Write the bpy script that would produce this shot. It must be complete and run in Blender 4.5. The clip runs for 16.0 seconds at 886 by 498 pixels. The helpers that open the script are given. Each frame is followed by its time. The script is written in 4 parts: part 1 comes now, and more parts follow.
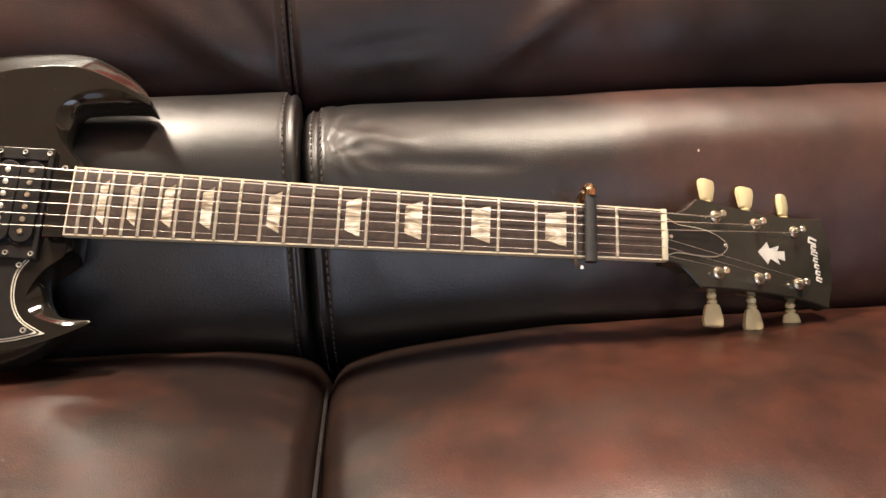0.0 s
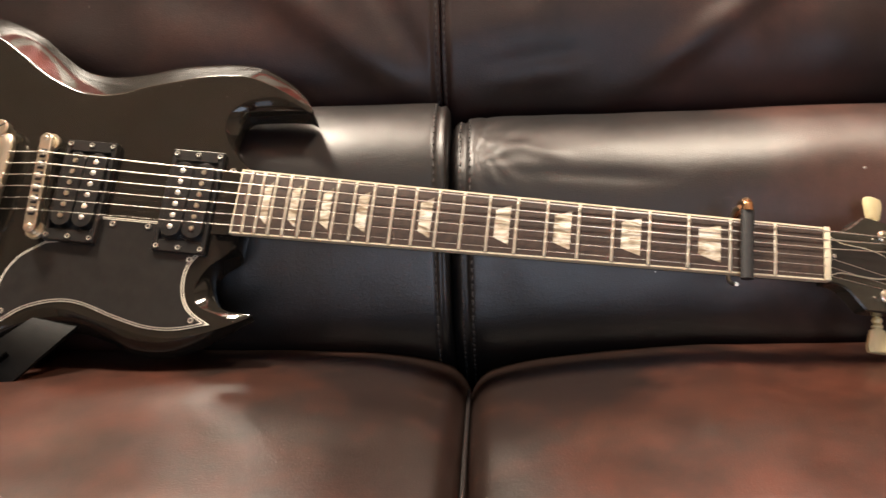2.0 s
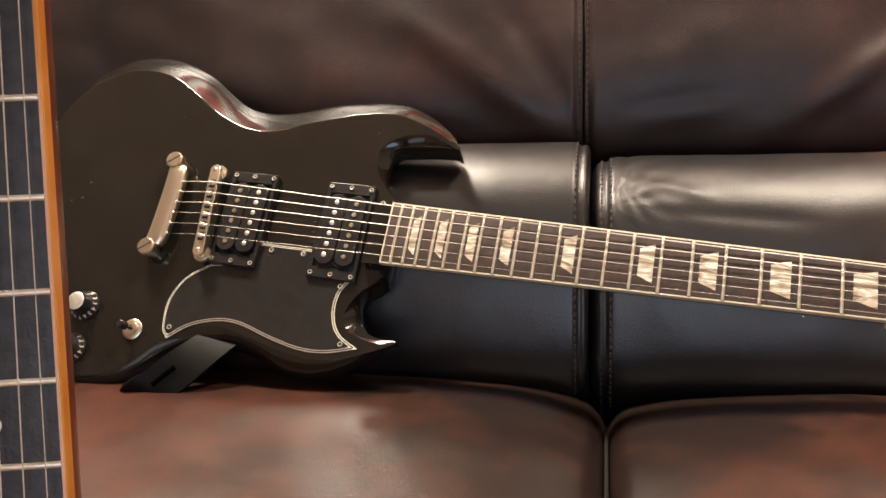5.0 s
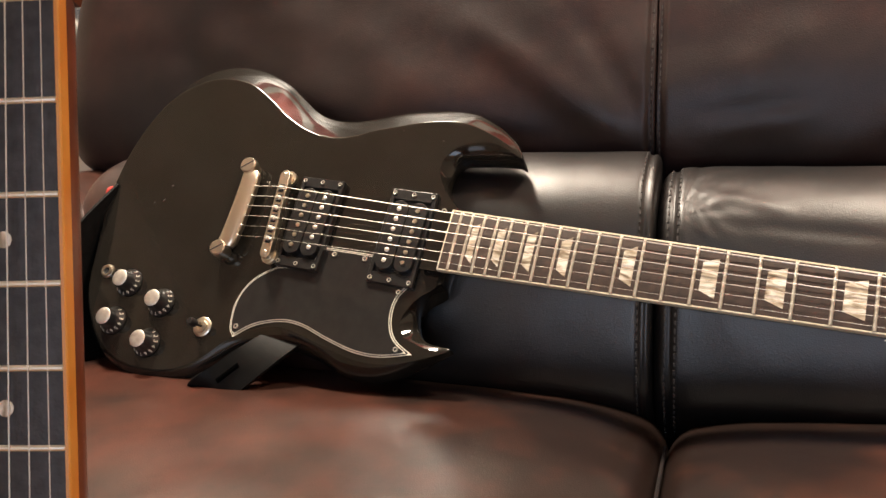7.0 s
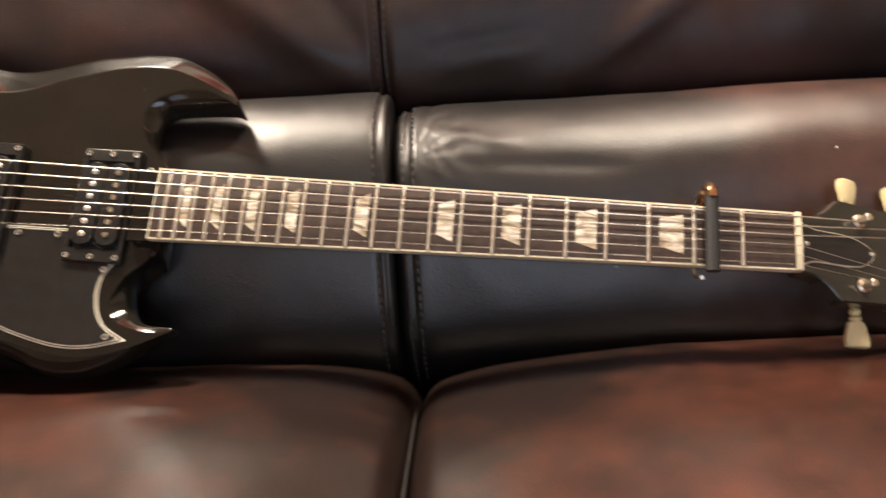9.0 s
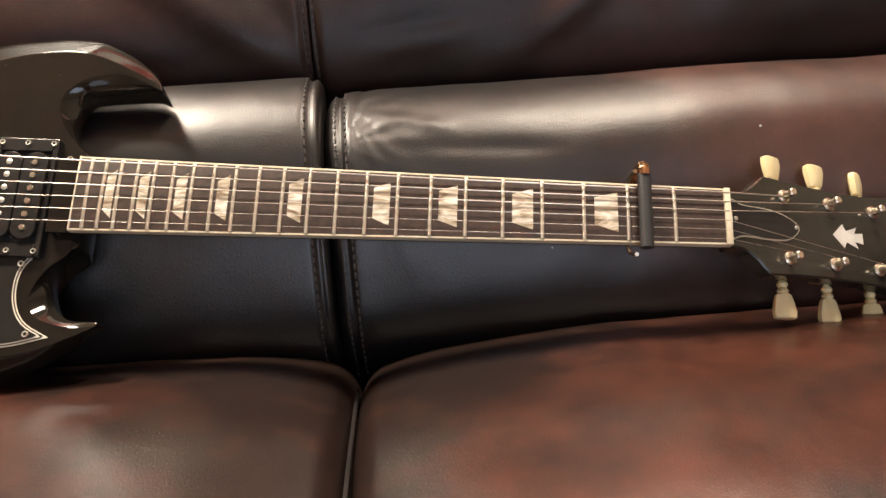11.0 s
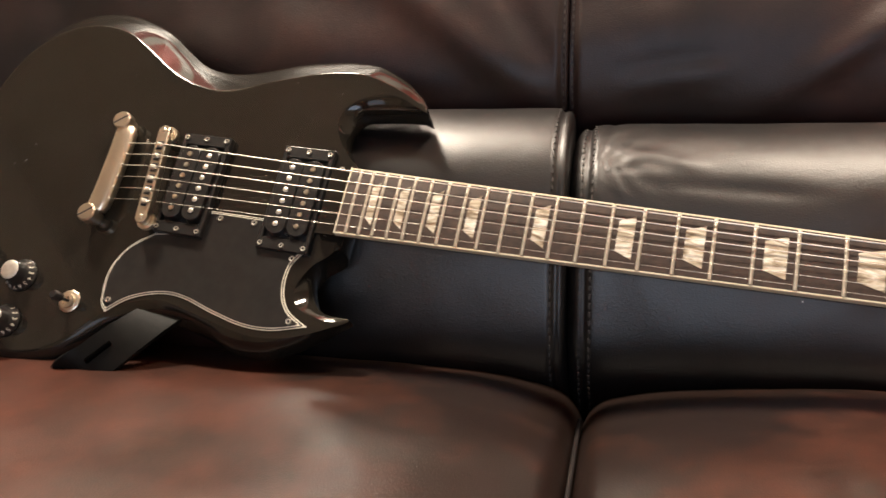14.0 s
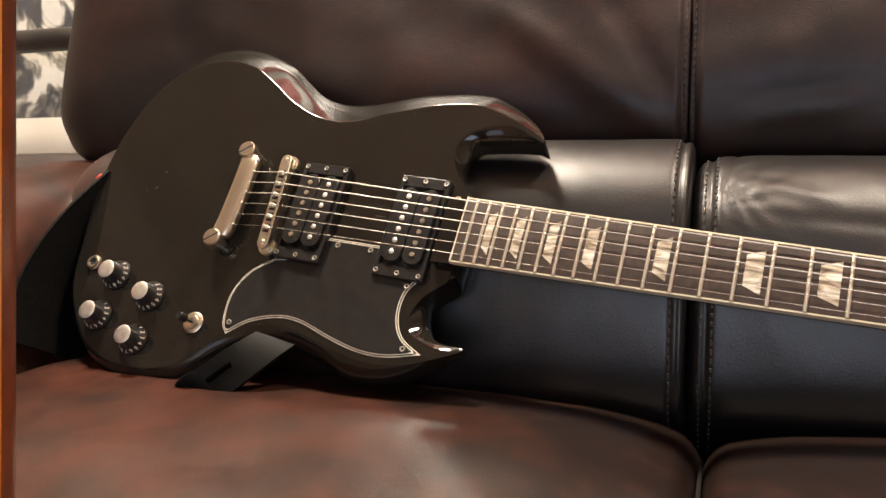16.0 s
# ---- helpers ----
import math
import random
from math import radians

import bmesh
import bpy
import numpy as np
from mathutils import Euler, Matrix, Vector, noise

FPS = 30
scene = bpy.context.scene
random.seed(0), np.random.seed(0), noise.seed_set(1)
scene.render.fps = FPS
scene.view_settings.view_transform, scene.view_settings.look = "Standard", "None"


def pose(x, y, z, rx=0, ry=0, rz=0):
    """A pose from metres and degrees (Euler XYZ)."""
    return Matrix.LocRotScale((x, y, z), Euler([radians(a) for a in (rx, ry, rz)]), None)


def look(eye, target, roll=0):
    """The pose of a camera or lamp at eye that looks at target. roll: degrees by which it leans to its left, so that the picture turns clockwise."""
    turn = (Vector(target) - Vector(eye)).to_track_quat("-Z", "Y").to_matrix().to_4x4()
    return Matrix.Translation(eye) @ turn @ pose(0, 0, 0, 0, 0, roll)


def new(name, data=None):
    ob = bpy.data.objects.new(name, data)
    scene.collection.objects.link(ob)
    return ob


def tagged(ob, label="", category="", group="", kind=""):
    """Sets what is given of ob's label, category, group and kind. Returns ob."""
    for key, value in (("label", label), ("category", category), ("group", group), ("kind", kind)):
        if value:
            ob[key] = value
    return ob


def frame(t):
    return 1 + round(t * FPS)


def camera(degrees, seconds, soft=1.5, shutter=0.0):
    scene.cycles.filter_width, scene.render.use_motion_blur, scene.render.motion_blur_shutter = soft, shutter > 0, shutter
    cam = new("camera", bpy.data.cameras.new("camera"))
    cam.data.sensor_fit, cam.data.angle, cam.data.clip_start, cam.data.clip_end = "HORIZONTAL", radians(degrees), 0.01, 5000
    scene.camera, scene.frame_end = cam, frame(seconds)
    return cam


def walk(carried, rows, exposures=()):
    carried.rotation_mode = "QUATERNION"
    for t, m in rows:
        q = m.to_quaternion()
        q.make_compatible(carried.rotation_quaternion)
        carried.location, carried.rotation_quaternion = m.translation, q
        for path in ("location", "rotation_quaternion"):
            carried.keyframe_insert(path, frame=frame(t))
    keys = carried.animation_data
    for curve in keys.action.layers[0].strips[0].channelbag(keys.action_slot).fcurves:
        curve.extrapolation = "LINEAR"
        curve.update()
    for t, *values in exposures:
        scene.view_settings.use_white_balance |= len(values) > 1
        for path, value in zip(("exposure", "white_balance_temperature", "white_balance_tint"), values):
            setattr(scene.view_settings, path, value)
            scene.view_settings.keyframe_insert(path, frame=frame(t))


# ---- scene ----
cam = camera(58.2, 16.0, shutter=0.4)
# The guitar's own frame: x from the body to the head, z to the bass side, y into the sofa.
GUITAR = pose(0.25, 0.0, 0.60) @ pose(0, 0, 0, -32) @ pose(0, 0, 0, 0, 7)
PATH = [
    (0, (-0.1988, -0.5923, -0.1967), (-0.1562, 0.3660, 0.0859), 2.53),
    (0.5, (-0.2040, -0.5918, -0.1926), (-0.1680, 0.3685, 0.0841), 2.75),
    (1, (-0.2047, -0.5942, -0.1846), (-0.1849, 0.3693, 0.0826), 2.89),
    (1.5, (-0.2136, -0.5919, -0.2029), (-0.2439, 0.3633, 0.0916), 4.48),
    (2, (-0.2231, -0.5936, -0.2105), (-0.3268, 0.3556, 0.0866), 7.24),
    (2.5, (-0.2326, -0.5972, -0.2108), (-0.3838, 0.3454, 0.0871), 8.82),
    (3, (-0.2287, -0.6063, -0.2065), (-0.4176, 0.3333, 0.0789), 9.84),
    (3.5, (-0.2398, -0.6064, -0.2152), (-0.4393, 0.3288, 0.0777), 10.76),
    (4, (-0.2404, -0.6112, -0.2099), (-0.4513, 0.3232, 0.0773), 11.00),
    (4.5, (-0.2394, -0.6128, -0.1999), (-0.4631, 0.3191, 0.0857), 11.00),
    (5, (-0.2482, -0.6133, -0.2211), (-0.4890, 0.3040, 0.0959), 11.78),
    (7.3, (-0.2064, -0.5946, -0.2113), (-0.5775, 0.2848, 0.0869), 15.85),
    (7.5, (-0.2048, -0.5902, -0.2106), (-0.5635, 0.2938, 0.0893), 15.34),
    (8, (-0.2052, -0.5826, -0.2037), (-0.4858, 0.3244, 0.1105), 12.74),
    (8.5, (-0.2052, -0.5616, -0.1989), (-0.3834, 0.3674, 0.1256), 8.82),
    (9, (-0.1978, -0.5382, -0.1919), (-0.2791, 0.4122, 0.1084), 5.06),
    (9.2, (-0.1981, -0.5326, -0.1919), (-0.2310, 0.4226, 0.1023), 3.81),
    (11.3, (-0.2042, -0.5293, -0.2015), (-0.1959, 0.4219, 0.1069), 1.93),
    (11.5, (-0.2059, -0.5325, -0.2012), (-0.1947, 0.4171, 0.1121), 1.90),
    (12, (-0.2017, -0.5360, -0.1979), (-0.1855, 0.4130, 0.1167), 2.12),
    (12.5, (-0.2023, -0.5354, -0.2080), (-0.1826, 0.4053, 0.1307), 2.44),
    (13, (-0.2118, -0.5426, -0.2081), (-0.2300, 0.4004, 0.1241), 3.83),
    (13.5, (-0.2125, -0.5462, -0.2042), (-0.3913, 0.3879, 0.1050), 9.02),
    (14, (-0.2171, -0.5404, -0.2086), (-0.4809, 0.3746, 0.0966), 13.32),
    (14.5, (-0.2213, -0.5381, -0.2154), (-0.5377, 0.3610, 0.0871), 15.41),
    (15, (-0.2265, -0.5366, -0.2163), (-0.5843, 0.3471, 0.0856), 16.36),
    (15.5, (-0.2328, -0.5352, -0.2178), (-0.6068, 0.3401, 0.0887), 16.77),
    (16, (-0.2337, -0.5398, -0.2158), (-0.6132, 0.3294, 0.1013), 16.86),
]
walk(cam, [(t, GUITAR @ look(eye, target, roll)) for t, eye, target, roll in PATH],
     exposures=[(0.0, 0.0), (2.0, -0.03), (5.0, -0.10), (8.0, -0.12), (12.0, -0.14), (16.0, -0.22)])

# ---- light ----
world = bpy.data.worlds.new("world")
scene.world = world
world.use_nodes = True
world.node_tree.nodes["Background"].inputs[0].default_value = (0.6, 0.7, 1.0, 1)
world.node_tree.nodes["Background"].inputs[1].default_value = 0.02


def area_lamp(name, eye, target, size, watts, colour, tall=0.0):
    data = bpy.data.lights.new(name, "AREA")
    data.shape, data.size, data.energy, data.color = "DISK", size, watts, colour
    if tall:
        data.shape, data.size_y = "RECTANGLE", tall
    ob = new(name, data)
    ob.matrix_world = look(eye, target)
    return ob


area_lamp("ceiling_lamp_light", (-0.80, 0.26, 2.42), (-0.2, 0.05, 0.6), 0.34, 74, (1.0, 0.87, 0.71))
# unseen fill light, added to brighten the right seat
area_lamp("right_fill_light", (0.62, 0.06, 2.42), (0.4, -0.1, 0.5), 0.34, 40, (1.0, 0.85, 0.68))
# daylight through a glass door and a narrow window in the opposite wall
area_lamp("glass_door_light", (0.45, -3.05, 1.0), (0.45, 0.0, 1.0), 0.95, 23, (0.62, 0.77, 1.0), 1.9)
area_lamp("narrow_window_light", (-0.80, -3.05, 1.15), (-0.80, 0.0, 1.15), 0.6, 4, (0.62, 0.77, 1.0), 1.5)


# ---- materials ----
def material(name, colour, rough=0.5, metal=0.0, vary=0.0, second=None, scale=20.0, bump=0.0, bump_scale=200.0, coat=0.0, spec=0.5, kind="noise", detail=4.0, rough_vary=0.0):
    m = bpy.data.materials.new(name)
    m.use_nodes = True
    nt = m.node_tree
    b = nt.nodes["Principled BSDF"]
    b.inputs["Base Color"].default_value = (*colour, 1)
    b.inputs["Roughness"].default_value = rough
    b.inputs["Metallic"].default_value = metal
    b.inputs["Coat Weight"].default_value = coat
    b.inputs["Coat Roughness"].default_value = 0.05
    b.inputs["Specular IOR Level"].default_value = spec
    co = nt.nodes.new("ShaderNodeTexCoord").outputs["Object"]
    if second is not None:
        n = nt.nodes.new("ShaderNodeTexNoise")
        n.inputs["Scale"].default_value, n.inputs["Detail"].default_value = scale, detail
        nt.links.new(co, n.inputs["Vector"])
        r = nt.nodes.new("ShaderNodeValToRGB")
        r.color_ramp.elements[0].position, r.color_ramp.elements[1].position = 0.35, 0.68
        r.color_ramp.elements[0].color, r.color_ramp.elements[1].color = (*colour, 1), (*second, 1)
        nt.links.new(n.outputs["Fac"], r.inputs["Fac"])
        nt.links.new(r.outputs["Color"], b.inputs["Base Color"])
    if rough_vary:
        n = nt.nodes.new("ShaderNodeTexNoise")
        n.inputs["Scale"].default_value, n.inputs["Detail"].default_value = scale * 2.7, 5
        nt.links.new(co, n.inputs["Vector"])
        mr = nt.nodes.new("ShaderNodeMapRange")
        mr.inputs["To Min"].default_value, mr.inputs["To Max"].default_value = rough - rough_vary, rough + rough_vary
        nt.links.new(n.outputs["Fac"], mr.inputs["Value"])
        nt.links.new(mr.outputs["Result"], b.inputs["Roughness"])
    if bump:
        if kind == "leather":
            n = nt.nodes.new("ShaderNodeTexVoronoi")
            n.inputs["Scale"].default_value = bump_scale
            out = n.outputs["Distance"]
        else:
            n = nt.nodes.new("ShaderNodeTexNoise")
            n.inputs["Scale"].default_value = bump_scale
            out = n.outputs["Fac"]
        nt.links.new(co, n.inputs["Vector"])
        bp = nt.nodes.new("ShaderNodeBump")
        bp.inputs["Strength"].default_value, bp.inputs["Distance"].default_value = bump, 0.001
        nt.links.new(out, bp.inputs["Height"])
        nt.links.new(bp.outputs["Normal"], b.inputs["Normal"])
    return m


def leather_material(name, dark, middle, light, patch=4.2, rough=(0.27, 0.43), spec=0.65, rub_shade=None, front=0.0, grain=0.25):
    m = bpy.data.materials.new(name)
    m.use_nodes = True
    nt = m.node_tree
    N, L = nt.nodes.new, nt.links.new
    b = nt.nodes["Principled BSDF"]
    co = N("ShaderNodeTexCoord").outputs["Object"]

    def noise_tex(scale, detail, rough=0.55):
        n = N("ShaderNodeTexNoise")
        n.inputs["Scale"].default_value, n.inputs["Detail"].default_value, n.inputs["Roughness"].default_value = scale, detail, rough
        L(co, n.inputs["Vector"])
        return n.outputs["Fac"]

    ramp = N("ShaderNodeValToRGB")
    el = ramp.color_ramp.elements
    el[0].position, el[0].color = 0.34, (*dark, 1)
    el[1].position, el[1].color = 0.72, (*light, 1)
    mid = el.new(0.53)
    mid.color = (*middle, 1)
    tone_at = noise_tex(patch, 7.0, 0.62)
    if rub_shade:
        # the hide is rubbed redder where people sit, away from the middle of the sofa, whose gap shade is in the colour
        # too
        near, far, low, high = rub_shade
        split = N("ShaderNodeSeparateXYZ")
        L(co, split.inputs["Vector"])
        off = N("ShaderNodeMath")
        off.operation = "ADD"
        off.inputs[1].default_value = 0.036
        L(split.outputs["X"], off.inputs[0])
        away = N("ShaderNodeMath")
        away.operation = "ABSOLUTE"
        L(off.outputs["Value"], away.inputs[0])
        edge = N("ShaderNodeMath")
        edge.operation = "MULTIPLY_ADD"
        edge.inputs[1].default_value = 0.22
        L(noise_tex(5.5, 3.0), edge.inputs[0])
        # and darker towards the rear, with the backrest's shade put into the colour
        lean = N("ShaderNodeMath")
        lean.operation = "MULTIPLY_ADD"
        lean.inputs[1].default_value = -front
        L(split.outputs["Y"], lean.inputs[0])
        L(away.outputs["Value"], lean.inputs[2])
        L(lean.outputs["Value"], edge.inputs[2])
        rub_and_shade = N("ShaderNodeMapRange")
        rub_and_shade.interpolation_type = "SMOOTHSTEP"
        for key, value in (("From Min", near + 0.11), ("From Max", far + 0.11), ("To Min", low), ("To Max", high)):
            rub_and_shade.inputs[key].default_value = value
        L(edge.outputs["Value"], rub_and_shade.inputs["Value"])
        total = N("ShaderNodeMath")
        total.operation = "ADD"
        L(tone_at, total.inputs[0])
        L(rub_and_shade.outputs["Result"], total.inputs[1])
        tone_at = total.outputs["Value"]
    L(tone_at, ramp.inputs["Fac"])
    fine = N("ShaderNodeMix")
    fine.data_type, fine.blend_type = "RGBA", "MULTIPLY"
    fine.inputs["Factor"].default_value = 0.55
    tone = N("ShaderNodeMapRange")
    tone.inputs["From Min"].default_value, tone.inputs["From Max"].default_value = 0.3, 0.7
    tone.inputs["To Min"].default_value, tone.inputs["To Max"].default_value = 0.62, 1.25
    L(noise_tex(46.0, 6.0, 0.65), tone.inputs["Value"])
    L(ramp.outputs["Color"], fine.inputs["A"])
    L(tone.outputs["Result"], fine.inputs["B"])
    L(fine.outputs["Result"], b.inputs["Base Color"])
    rr = N("ShaderNodeMapRange")
    rr.inputs["To Min"].default_value, rr.inputs["To Max"].default_value = rough
    L(noise_tex(9.0, 5.0), rr.inputs["Value"])
    L(rr.outputs["Result"], b.inputs["Roughness"])
    cells = N("ShaderNodeTexVoronoi")
    cells.inputs["Scale"].default_value = 820
    warp = N("ShaderNodeMix")
    warp.data_type = "VECTOR"
    warp.inputs["Factor"].default_value = 0.003
    wn = N("ShaderNodeTexNoise")
    wn.inputs["Scale"].default_value = 60
    L(co, wn.inputs["Vector"])
    L(co, warp.inputs["A"])
    L(wn.outputs["Color"], warp.inputs["B"])
    L(warp.outputs["Result"], cells.inputs["Vector"])
    b1 = N("ShaderNodeBump")
    b1.inputs["Strength"].default_value, b1.inputs["Distance"].default_value = grain, 0.0005
    L(cells.outputs["Distance"], b1.inputs["Height"])
    b2 = N("ShaderNodeBump")
    b2.inputs["Strength"].default_value, b2.inputs["Distance"].default_value = 0.09, 0.004
    L(noise_tex(30.0, 2.0), b2.inputs["Height"])
    L(b1.outputs["Normal"], b2.inputs["Normal"])
    L(b2.outputs["Normal"], b.inputs["Normal"])
    b.inputs["Specular IOR Level"].default_value = spec
    return m


def pearl_material():
    m = bpy.data.materials.new("pearl")
    m.use_nodes = True
    nt = m.node_tree
    N, L = nt.nodes.new, nt.links.new
    b = nt.nodes["Principled BSDF"]
    co = N("ShaderNodeTexCoord").outputs["Object"]
    shift = N("ShaderNodeVectorMath")
    shift.operation = "ADD"
    info = N("ShaderNodeObjectInfo")
    L(co, shift.inputs[0])
    L(info.outputs["Random"], shift.inputs[1])
    mp = N("ShaderNodeMapping")
    mp.inputs["Scale"].default_value = (45, 10, 170)
    mp.inputs["Rotation"].default_value = (0, 0.25, 0)
    L(shift.outputs["Vector"], mp.inputs["Vector"])
    n = N("ShaderNodeTexNoise")
    n.inputs["Scale"].default_value, n.inputs["Detail"].default_value, n.inputs["Distortion"].default_value = 1.0, 3.0, 1.2
    L(mp.outputs["Vector"], n.inputs["Vector"])
    ramp = N("ShaderNodeValToRGB")
    el = ramp.color_ramp.elements
    el[0].position, el[0].color = 0.36, (0.24, 0.18, 0.12, 1)
    el[1].position, el[1].color = 0.66, (0.90, 0.86, 0.76, 1)
    el.new(0.50).color = (0.56, 0.48, 0.36, 1)
    L(n.outputs["Fac"], ramp.inputs["Fac"])
    L(ramp.outputs["Color"], b.inputs["Base Color"])
    b.inputs["Roughness"].default_value = 0.25
    b.inputs["Coat Weight"].default_value = 0.5
    return m


leather = leather_material("leather", (0.0075, 0.0062, 0.0060), (0.018, 0.0108, 0.0092), (0.078, 0.033, 0.0245), 4.2, (0.34, 0.47), 0.85, rub_shade=(0.16, 0.42, -0.10, 0.20))
# front=0.7 darkens the rear of the seat, its shade put into the colour
worn_leather = leather_material("worn_leather", (0.0150, 0.0080, 0.0060), (0.046, 0.0168, 0.0104), (0.080, 0.0250, 0.0150), 13.0, (0.27, 0.40), 0.55, rub_shade=(0.06, 0.34, -0.22, 0.06), front=0.7, grain=0.14)
matt_leather = leather_material("matt_leather", (0.0100, 0.0066, 0.0064), (0.023, 0.0106, 0.0096), (0.056, 0.0205, 0.0155), 4.0, (0.36, 0.52), 0.45)
thread = material("thread", (0.060, 0.052, 0.048), 0.7, bump=0.3, bump_scale=900)
black_lacquer = material("black_lacquer", (0.0130, 0.0110, 0.0088), 0.07, second=(0.016, 0.0138, 0.0112), scale=30, rough_vary=0.02)
# black lacquer made paler, a bright room reflection put into the base colour
head_lacquer_lit = material("head_lacquer_lit", (0.028, 0.0255, 0.0195), 0.14, second=(0.034, 0.031, 0.024), scale=40, rough_vary=0.03)
black_plastic = material("black_plastic", (0.014, 0.013, 0.013), 0.30, second=(0.02, 0.019, 0.018), scale=120, rough_vary=0.05)
cream_plastic = material("cream_plastic", (0.70, 0.62, 0.44), 0.35, second=(0.78, 0.71, 0.55), scale=60)
white_plastic = material("white_plastic", (0.80, 0.74, 0.60), 0.35, second=(0.84, 0.79, 0.68), scale=60)
tuner_plastic = material("tuner_plastic", (0.80, 0.67, 0.36), 0.32, second=(0.85, 0.74, 0.45), scale=90)
rosewood = material("rosewood", (0.030, 0.018, 0.013), 0.5, second=(0.060, 0.034, 0.024), scale=140, bump=0.2, bump_scale=700)
nickel = material("nickel", (0.86, 0.78, 0.64), 0.30, metal=1.0, second=(0.80, 0.72, 0.58), scale=40, rough_vary=0.03)
steel = material("steel", (0.88, 0.84, 0.76), 0.42, metal=1.0)
string_steel = material("string_steel", (0.66, 0.63, 0.56), 0.38, metal=1.0)
cap_metal = material("cap_metal", (0.95, 0.92, 0.85), 0.48, metal=1.0, second=(0.74, 0.70, 0.62), scale=160, rough_vary=0.1)
fret_metal = material("fret_metal", (0.92, 0.88, 0.77), 0.38, metal=1.0)
pearl = pearl_material()
bright_pearl = material("bright_pearl", (0.86, 0.83, 0.76), 0.25, second=(0.74, 0.71, 0.64), scale=160, coat=0.5)
rubber = material("rubber", (0.025, 0.025, 0.026), 0.55, bump=0.2, bump_scale=900)
copper = material("copper", (0.75, 0.42, 0.22), 0.25, metal=1.0)
webbing = material("webbing", (0.0045, 0.0045, 0.0045), 0.6, second=(0.010, 0.0095, 0.009), scale=200, bump=0.5, bump_scale=1200, spec=0.12)
strap_leather = material("strap_leather", (0.0045, 0.0043, 0.0042), 0.5, second=(0.008, 0.0075, 0.007), scale=60, bump=0.12, bump_scale=900, spec=0.1)
slot_black = material("slot_black", (0.0015, 0.0015, 0.0015), 0.95, spec=0.0)
ebony = material("ebony", (0.020, 0.018, 0.020), 0.45, second=(0.045, 0.042, 0.045), scale=160, bump=0.2, bump_scale=600)
maple = material("maple", (0.62, 0.27, 0.05), 0.3, second=(0.55, 0.20, 0.03), scale=40, coat=0.4)
mahogany = material("mahogany", (0.17, 0.045, 0.015), 0.3, second=(0.10, 0.026, 0.010), scale=60, coat=0.4)
wall_paint = material("wall_paint", (0.62, 0.55, 0.45), 0.8, second=(0.58, 0.51, 0.415), scale=3, bump=0.15, bump_scale=300)
floor_wood = material("floor_wood", (0.22, 0.12, 0.06), 0.24, second=(0.30, 0.17, 0.09), scale=8)


# ---- builders ----
def finish(bm, name, mat, parent=None, label="", angle=35.0):
    bmesh.ops.recalc_face_normals(bm, faces=bm.faces)
    me = bpy.data.meshes.new(name)
    bm.to_mesh(me)
    bm.free()
    for p in me.polygons:
        p.use_smooth = True
    me.set_sharp_from_angle(angle=radians(angle))
    me.materials.append(mat)
    ob = new(name, me)
    if parent:
        ob.parent = parent
    if label:
        ob["label"] = label
    return ob


def part(name, bm, mat, parent, label="", angle=35.0):
    return finish(bm, name, mat, parent, label, angle)


def empty(name, m, label, category, group="", kind=""):
    ob = new(name)
    ob.matrix_world = m
    return tagged(ob, label, category, group, kind)


def add_box(bm, lo, hi, m=None, bevel=0.0, seg=2):
    c = [(a + b) / 2 for a, b in zip(lo, hi)]
    s = [b - a for a, b in zip(lo, hi)]
    mat = Matrix.LocRotScale(c, None, s)
    r = bmesh.ops.create_cube(bm, size=1.0, matrix=(m @ mat) if m else mat)
    if bevel:
        es = list({e for v in r["verts"] for e in v.link_edges})
        bmesh.ops.bevel(bm, geom=es, offset=bevel, segments=seg, affect="EDGES", profile=0.5)


def add_lathe(bm, profile, m, seg=24):
    """Revolves (radius, height) pairs round the local z axis of m."""
    rings = []
    for r, h in profile:
        rings.append([bm.verts.new(m @ Vector((r * math.cos(2 * math.pi * i / seg), r * math.sin(2 * math.pi * i / seg), h))) for i in range(seg)])
    for a, b in zip(rings, rings[1:]):
        for i in range(seg):
            bm.faces.new((a[i], a[(i + 1) % seg], b[(i + 1) % seg], b[i]))
    bm.faces.new(rings[0][::-1])
    bm.faces.new(rings[-1])


def add_tube(bm, pts, r, seg=8):
    pts = [Vector(p) for p in pts]
    rings = []
    for i, p in enumerate(pts):
        d = (pts[min(i + 1, len(pts) - 1)] - pts[max(i - 1, 0)]).normalized()
        a = d.cross(Vector((0, 0, 1)) if abs(d.z) < 0.9 else Vector((1, 0, 0))).normalized()
        b = d.cross(a)
        rings.append([bm.verts.new(p + r * (math.cos(2 * math.pi * k / seg) * a + math.sin(2 * math.pi * k / seg) * b)) for k in range(seg)])
    for a, b in zip(rings, rings[1:]):
        for k in range(seg):
            bm.faces.new((a[k], a[(k + 1) % seg], b[(k + 1) % seg], b[k]))
    bm.faces.new(rings[0][::-1])
    bm.faces.new(rings[-1])


def loft(bm, rings, caps=True):
    made = [[bm.verts.new(p) for p in ring] for ring in rings]
    n = len(made[0])
    for a, b in zip(made, made[1:]):
        for i in range(n):
            bm.faces.new((a[i], a[(i + 1) % n], b[(i + 1) % n], b[i]))
    if caps:
        bm.faces.new(made[0][::-1])
        bm.faces.new(made[-1])
    return made


